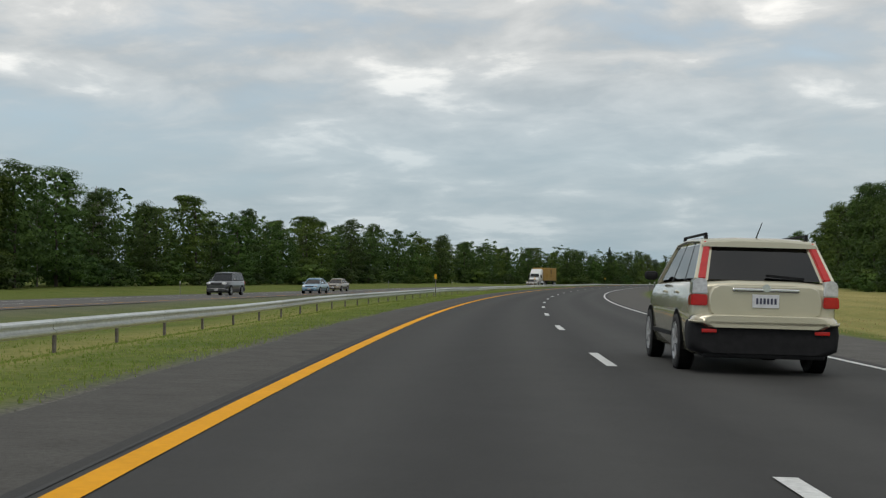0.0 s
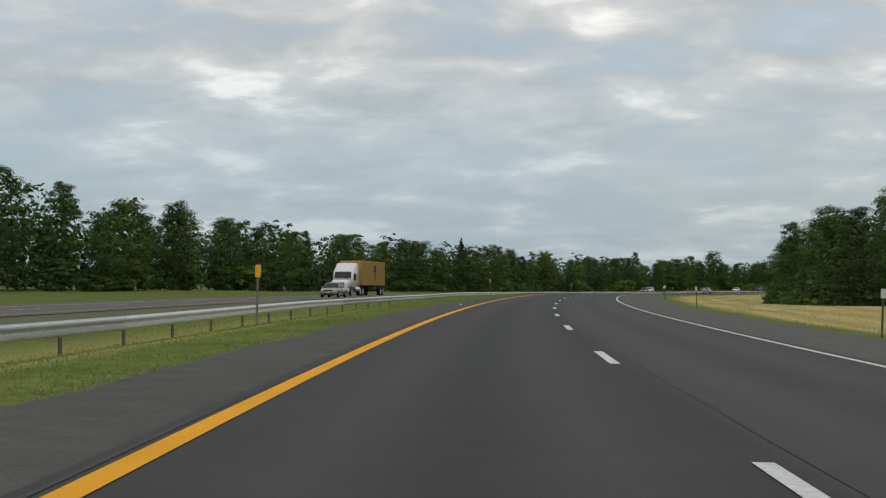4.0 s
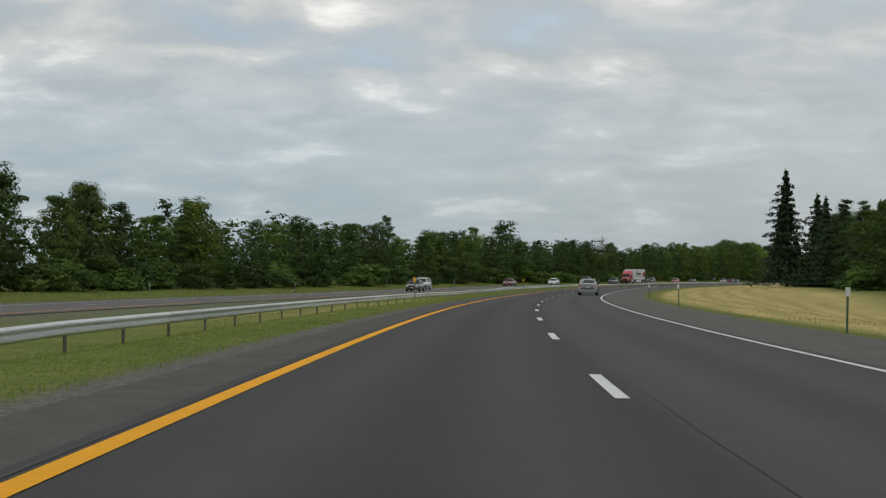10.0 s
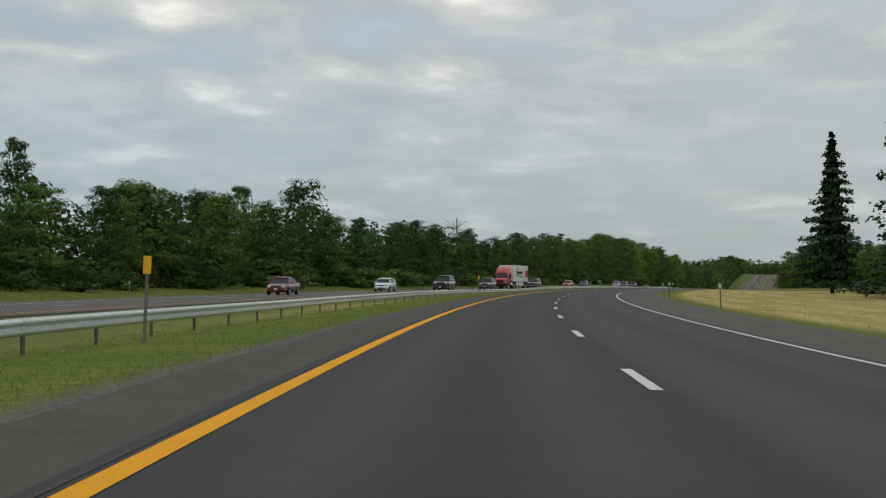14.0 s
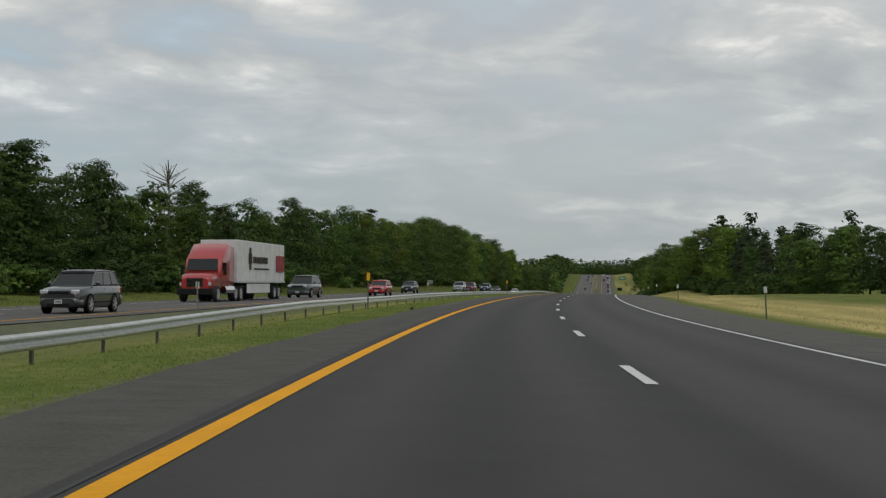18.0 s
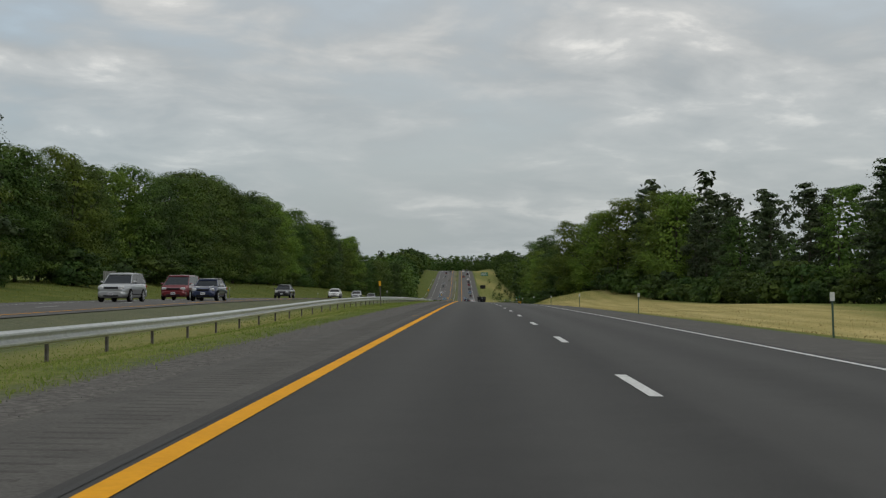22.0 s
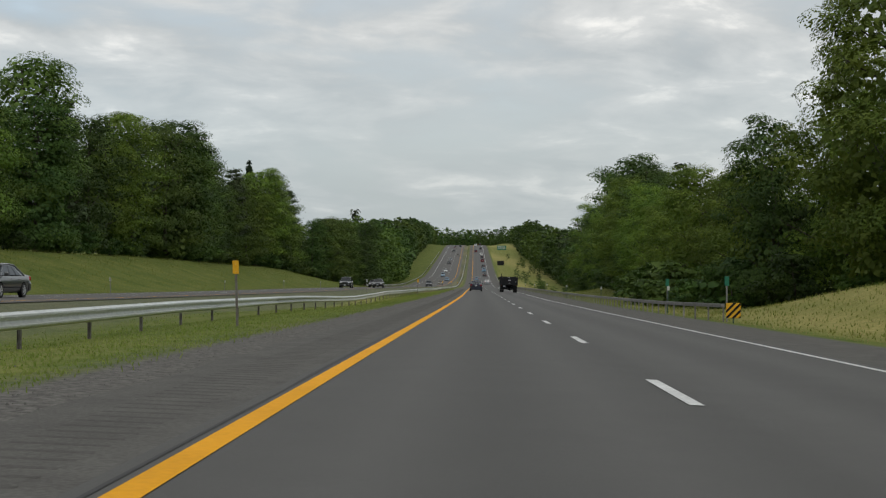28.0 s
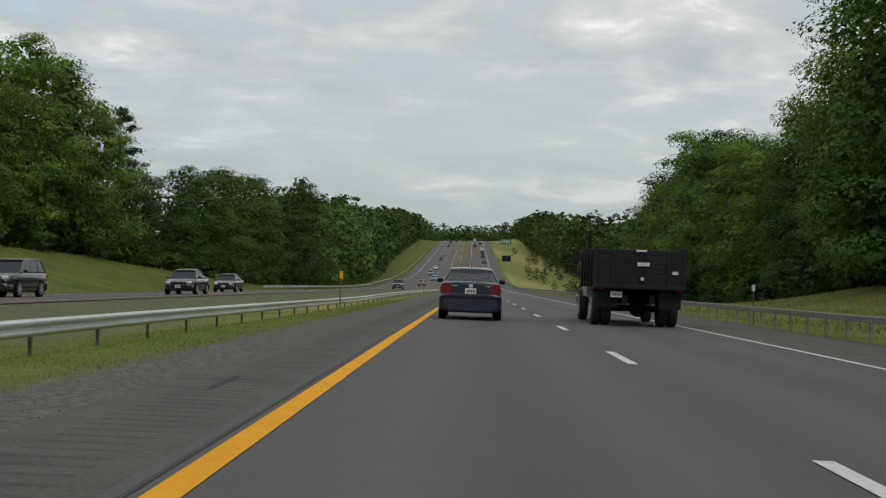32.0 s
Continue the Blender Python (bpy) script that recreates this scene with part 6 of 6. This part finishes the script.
def marker(name, label, height, bw, bh, board, post_m, group):
    """A thin channel post with a rounded reflector board."""
    t = thing(name, label, "road marker", group)
    b = box(B(), -0.022, 0.022, -0.002, 0.004, -0.3, height)
    box(b, -0.026, -0.020, -0.002, 0.022, -0.3, height)
    box(b, 0.020, 0.026, -0.002, 0.022, -0.3, height)
    part("post", b, post_m, t)
    part("reflector", box(B(), -bw / 2, bw / 2, -0.014, -0.003, height - bh + 0.02, height + 0.02, 0.012 if bw > 0.1 else 0.004), board, t)
    b = B()
    for z in (height - bh * 0.22, height - bh * 0.72):
        rod(b, (0, -0.018, z), (0, -0.01, z), 0.008, seg=6)
    part("bolts", b, M_STEEL, t)
    return t


base = marker("delineator", "yellow reflector board on a thin brown post beside the guardrail", 1.46, 0.135, 0.30, M_YBOARD, M_POST, "yellow markers")
base.matrix_basis = up_at(74.7, -3.8, 0, 3)
lean = random.Random(8)
for k in range(1, 17):
    copy_thing(base, up_at(float(np.interp(k, [0, 3, 6, 9, 12, 15], [74.7, 319.1, 561.1, 803.0, 1045.3, 1287.0])) if k < 16 else -6.0, -3.8, lean.uniform(-0.06, 0.03), lean.uniform(-8, 8)) @ pose(0, 0, 0, lean.uniform(-2, 2), lean.uniform(-3, 3), 0))
base = marker("delineator", "white reflector board on a dark green post in the roadside hay", 1.22, 0.13, 0.24, M_WBOARD, M_GREENPOST, "white markers")
base.matrix_basis = up_at(38.2, 11.45)
for k in range(1, 30):
    s = 38.2 + 40.26 * k if k != 24 else 1006.7
    copy_thing(base, up_at(s, 11.45 if s < 985 else 12.0, lean.uniform(-0.05, 0.05) + (0.25 if s > 985 else 0), lean.uniform(-8, 8)) @ pose(0, 0, 0, lean.uniform(-2, 2), lean.uniform(-2.5, 2.5), 0))
base = marker("delineator", "small pale reflector board on a grey post beyond the oncoming lanes", 1.15, 0.12, 0.24, M_WBOARD, M_GREYPOST, "far markers")
base.matrix_basis = up_at(60, float(opp(60)) - 11.3, 0, 180)
for k in range(1, 29):
    s = 60 + 40.23 * k
    copy_thing(base, up_at(s, float(opp(s) - opp_wide(s)) - 4.0, lean.uniform(-0.1, 0.1), 180 + lean.uniform(-10, 10)) @ pose(0, 0, 0, lean.uniform(-2, 2), lean.uniform(-3, 3), 0))
base = marker("delineator", "grey post with a pale board in the median", 1.40, 0.15, 0.28, M_WBOARD, M_GREYPOST, "median markers")
base.matrix_basis = up_at(232, float(opp(232)) + 2.6, 0, 180)
for s in (715, 643, 915, 1076):
    copy_thing(base, up_at(s, float(opp(s)) + 2.6, 0, 180))


def board_sign(name, label, s, u, w, h, z0, col, back_col, posts, face=0, bars=0):
    t = thing(name, label, "sign")
    for x in posts:
        part("post", box(B(), x - 0.03, x + 0.03, 0.0, 0.05, -0.4, z0 + h * 0.9, 0.004), M_GREYPOST, t)
    p = part("board", box(B(), -w / 2, w / 2, -0.02, 0.0, z0, z0 + h, 0.01), col, t)
    part("back", box(B(), -w / 2 + 0.01, w / 2 - 0.01, 0.0, 0.006, z0 + 0.01, z0 + h - 0.01), back_col, p)
    if bars:
        b = B()
        for r in range(bars):
            zz = z0 + h * (0.78 - 0.7 * r / bars)
            x = -w * 0.42
            while x < w * 0.36:
                L = lean.uniform(0.05, 0.14) * w
                box(b, x, min(x + L, w * 0.42), -0.026, -0.02, zz - h * 0.10 / bars * 2, zz + h * 0.10 / bars * 2)
                x += L + w * 0.04
        part("writing", b, M_WBOARD, p, "bars of writing")
    t.matrix_basis = up_at(s, u, 0, face)
    return t


board_sign("road_sign", "small pale board on two grey posts at the wood's edge", 832, -28.5, 1.05, 0.75, 1.75, M_WBOARD, M_GREYPOST, (-0.35, 0.35), 180)
board_sign("mile_marker", "narrow green marker sign on a grey post", 990, 12.0, 0.2, 0.4, 1.55, M_GREENSIGN, M_GREYPOST, (0.0,))
board_sign("mile_marker", "narrow green marker sign on a post behind the guardrail", 1006.76, 12.0, 0.2, 0.42, 1.52, M_GREENSIGN, M_GREYPOST, (0.0,))
board_sign("exit_sign", "large green road sign on posts at the far slope", 1772, 19.0, 6.0, 3.0, 3.2, M_GREENSIGN, M_GREYPOST, (-1.8, 1.8), bars=3)
board_sign("dark_sign", "dark board on posts seen from behind on the far slope", 1589, 14.6, 3.6, 2.4, 1.6, M_TRIM, M_TRIM, (-1.0, 1.0))

# the striped board at the guardrail's end
t = thing("object_marker", "yellow board with black slanting stripes at the guardrail's end", "sign")
part("post", box(B(), -0.025, 0.025, 0.0, 0.04, -0.4, 0.85, 0.004), M_GREENPOST, t)
bd = part("board", box(B(), -0.30, 0.30, -0.012, 0.0, 0.22, 0.84, 0.01), M_YBOARD, t)
for k in range(4):
    b = B()
    x0 = -0.62 + k * 0.27
    pts = [(x0, 0.22), (x0 + 0.13, 0.22), (x0 + 0.75, 0.84), (x0 + 0.62, 0.84)]
    poly = []
    for i in range(4):
        (xa, za), (xb, zb_) = pts[i], pts[(i + 1) % 4]
        poly.append((xa, za))
    clip = []
    for lim, sg in ((-0.295, 1), (0.295, -1)):
        src = poly if lim < 0 else clip
        dst = []
        for i in range(len(src)):
            a, c_ = src[i], src[(i + 1) % len(src)]
            ia, ic = sg * (a[0] - lim) >= 0, sg * (c_[0] - lim) >= 0
            if ia:
                dst.append(a)
            if ia != ic:
                f = (lim - a[0]) / (c_[0] - a[0])
                dst.append((lim, a[1] + (c_[1] - a[1]) * f))
        clip = dst
    if len(clip) > 2:
        front = [b.verts.new((x, -0.017, z)) for x, z in clip]
        rear_ = [b.verts.new((x, -0.012, z)) for x, z in clip]
        b.faces.new(front)
        b.faces.new(rear_[::-1])
        for i in range(len(front)):
            b.faces.new((front[i], rear_[i], rear_[(i + 1) % len(front)], front[(i + 1) % len(front)]))
        part("stripe", b, M_TRIM, bd)
t.matrix_basis = up_at(988.4, 11.95)

# ---- rumble grooves, gravel and litter ----
def rumble(u0, u1, s0, s1):
    """Rows of low ribs left between the milled grooves of the shoulder."""
    s = np.arange(s0, s1, 0.30)
    w = 0.05
    verts, faces = [], []
    for ds, du, dz in ((-w, 0, 0.011), (-w * 0.5, 0, 0.0145), (w * 0.5, 0, 0.0145), (w, 0, 0.011)):
        for u in (u0, u1):
            verts.append(RP(s + ds, u, bank(s, u) + dz))
    V = np.stack(verts, 1)
    n = len(s)
    F = []
    for i in range(n):
        b_ = i * 8
        F += [(b_, b_ + 1, b_ + 3, b_ + 2), (b_ + 2, b_ + 3, b_ + 5, b_ + 4), (b_ + 4, b_ + 5, b_ + 7, b_ + 6)]
    me = mesh_from("rumble_strip", V.reshape(-1, 3), F, M_OLD)
    tagged(new("rumble_strip", me), "ribbed rumble strip milled in the asphalt shoulder", "rumble strip", kind="stuff")


rumble(-1.15, -0.55, -20, 1160)

grng = np.random.default_rng(21)


def tufts(name, label, n, place, size, tall, material):
    """Blades of grass as thin upright slips."""
    s, u = place(n)
    p = GP(s, u)
    a = grng.uniform(0, math.pi, n)
    h = tall * grng.uniform(0.4, 1.2, n)
    w = size * grng.uniform(0.5, 1.2, n)
    dx, dy = np.cos(a) * w, np.sin(a) * w
    lx, ly = grng.normal(0, 0.35, n) * h, grng.normal(0, 0.35, n) * h
    z = np.zeros(n)
    v = np.stack([p + np.stack([-dx, -dy, z - 0.02], -1), p + np.stack([dx, dy, z - 0.02], -1), p + np.stack([lx + dx * 0.35, ly + dy * 0.35, h], -1), p + np.stack([lx - dx * 0.35, ly - dy * 0.35, h], -1)], 1)
    tagged(new(name, quads(v.reshape(-1, 3), name, material)), label, "grass", kind="stuff")


L_GRASS = leaf_mat("grass_blades", (0.17, 0.245, 0.042), (0.31, 0.35, 0.095), 0.5, 0.0)
L_HAY = leaf_mat("hay_blades", (0.33, 0.27, 0.11), (0.47, 0.39, 0.18), 0.3, 0.0)
L_SLOPE = leaf_mat("slope_grass", (0.15, 0.20, 0.034), (0.29, 0.295, 0.08), 0.5, 0.0)
edge_of = lambda s: np.interp(s, [0, 640, 720, 3000], [-1.85, -1.85, -2.55, -2.5])
tufts("grass_tufts", "rough mown grass blades of the median", 330000, lambda n: (lambda s: (s, edge_of(s) - 9.0 * grng.beta(1.0, 2.4, n)))(grng.uniform(-5, 1150, n)), 0.018, 0.034, L_GRASS)
tufts("hay_tufts", "dry cut hay on the roadside field", 60000, lambda n: (grng.uniform(20, 1010, n), 11.8 + 22 * grng.beta(1.0, 2.0, n)), 0.02, 0.06, L_HAY)
tufts("weed_tufts", "taller weeds round posts and along the gravel edge", 16000, lambda n: (lambda s: (s, edge_of(s) + grng.normal(0, 0.13, n)))(grng.uniform(-5, 1150, n)), 0.012, 0.05, L_GRASS)


tufts("slope_grass", "long rough grass on the bank below the woods", 60000, lambda n: (lambda s: (s, opp(s) - 12.5 - 20 * grng.uniform(0, 1, n)))(grng.uniform(350, 1330, n)), 0.035, 0.13, L_SLOPE)
tufts("bank_grass", "long rough grass on the roadside bank", 26000, lambda n: (grng.uniform(960, 1300, n), 12.6 + 18 * grng.beta(1.0, 1.6, n)), 0.03, 0.11, L_SLOPE)


def pebbles(n):
    s = grng.uniform(-5, 1140, n)
    u = edge_of(s) + np.where(s > 690, 0.55, 0.15) + grng.normal(0, 0.28, n) * np.where(s > 690, 1.5, 1)
    p = GP(s, u, 0.012)
    r = grng.uniform(0.005, 0.016, (n, 1))
    base_ = np.array([(1, 0, 0), (-0.5, 0.87, 0), (-0.5, -0.87, 0), (0, 0, 1.1)])
    v = p[:, None, :] + base_[None] * r[:, :, None] * grng.uniform(0.6, 1.3, (n, 4, 3))
    f = np.array([(0, 1, 3), (1, 2, 3), (2, 0, 3)])
    F = (np.arange(n)[:, None, None] * 4 + f[None]).reshape(-1, 3)
    me = mesh_from("gravel", v.reshape(-1, 3), F, mat("gravel", (0.18, 0.172, 0.16), (0.11, 0.105, 0.096), 3, 0.95))
    tagged(new("gravel", me), "loose grey gravel along the shoulder's edge", "gravel", kind="stuff")


pebbles(40000)


def scrap(name, label, category, s, u, pts, material, th=0.03):
    """A small crumpled piece lying on the ground."""
    b = B()
    lo = [b.verts.new((x, y, 0.0)) for x, y, z in pts]
    hi = [b.verts.new((x * 0.9, y * 0.9, z + th)) for x, y, z in pts]
    b.faces.new(lo[::-1])
    b.faces.new(hi)
    for i in range(len(pts)):
        b.faces.new((lo[i], lo[(i + 1) % len(pts)], hi[(i + 1) % len(pts)], hi[i]))
    me = bpy.data.meshes.new(name)
    b.to_mesh(me)
    b.free()
    me.materials.append(material)
    ob = tagged(new(name, me), label, category)
    ob.matrix_basis = up_at(s, u, 0.012 + (0.03 if u > -1.4 else 0))
    return ob


scrap("tyre_scrap", "torn black piece of tyre rubber on the grass edge", "litter", 640.4, -1.95, [(-0.06, -0.05, 0.03), (0.05, -0.07, 0.01), (0.08, 0.03, 0.07), (0.01, 0.06, 0.1), (-0.06, 0.04, 0.03)], M_TYRE)
scrap("paper_scrap", "small white scrap of paper on the shoulder", "litter", 183.6, -0.7, [(-0.05, -0.04, 0.01), (0.05, -0.05, 0.02), (0.06, 0.04, 0.03), (-0.04, 0.05, 0.01)], M_PLATE)
scrap("paper_scrap", "small white scrap of paper on the grass", "litter", 683.3, -2.8, [(-0.07, -0.04, 0.01), (0.06, -0.05, 0.02), (0.06, 0.05, 0.03), (-0.05, 0.05, 0.01)], M_PLATE)


def patch(name, label, pts, material, lift=0.016):
    """A thin irregular patch on the shoulder."""
    v = [RP(s, u, bank(s, u) + lift) for s, u in pts]
    tagged(new(name, mesh_from(name, v, [tuple(range(len(v)))], material)), label, "road mark", kind="structure")


def smear(s, u, w, l):
    r = random.Random(int(s))
    return [(s + math.sin(a) * l * r.uniform(0.6, 1.1), u + math.cos(a) * w * r.uniform(0.6, 1.1)) for a in [i * 2 * math.pi / 11 for i in range(11)]]


patch("paint_mark", "faded yellow survey paint on the shoulder", smear(37.1, -0.40, 0.14, 0.12), M_YELLOW)
patch("paint_mark", "faded yellow survey paint on the shoulder", smear(775.1, -0.42, 0.15, 0.10), M_YELLOW)
patch("paint_mark", "faded yellow survey paint on the shoulder", smear(1017.3, -0.44, 0.14, 0.12), M_YELLOW)
patch("asphalt_patch", "dark filled crack in the worn shoulder", smear(1089.3, -0.95, 0.06, 0.9), M_PLAIN_ASPHALT)
patch("asphalt_patch", "dark filled crack in the worn shoulder", smear(860.1, -0.85, 0.35, 0.5), M_PLAIN_ASPHALT)
patch("asphalt_patch", "dark repair patch in the worn shoulder", smear(865.3, -0.7, 0.3, 2.0), M_PLAIN_ASPHALT)
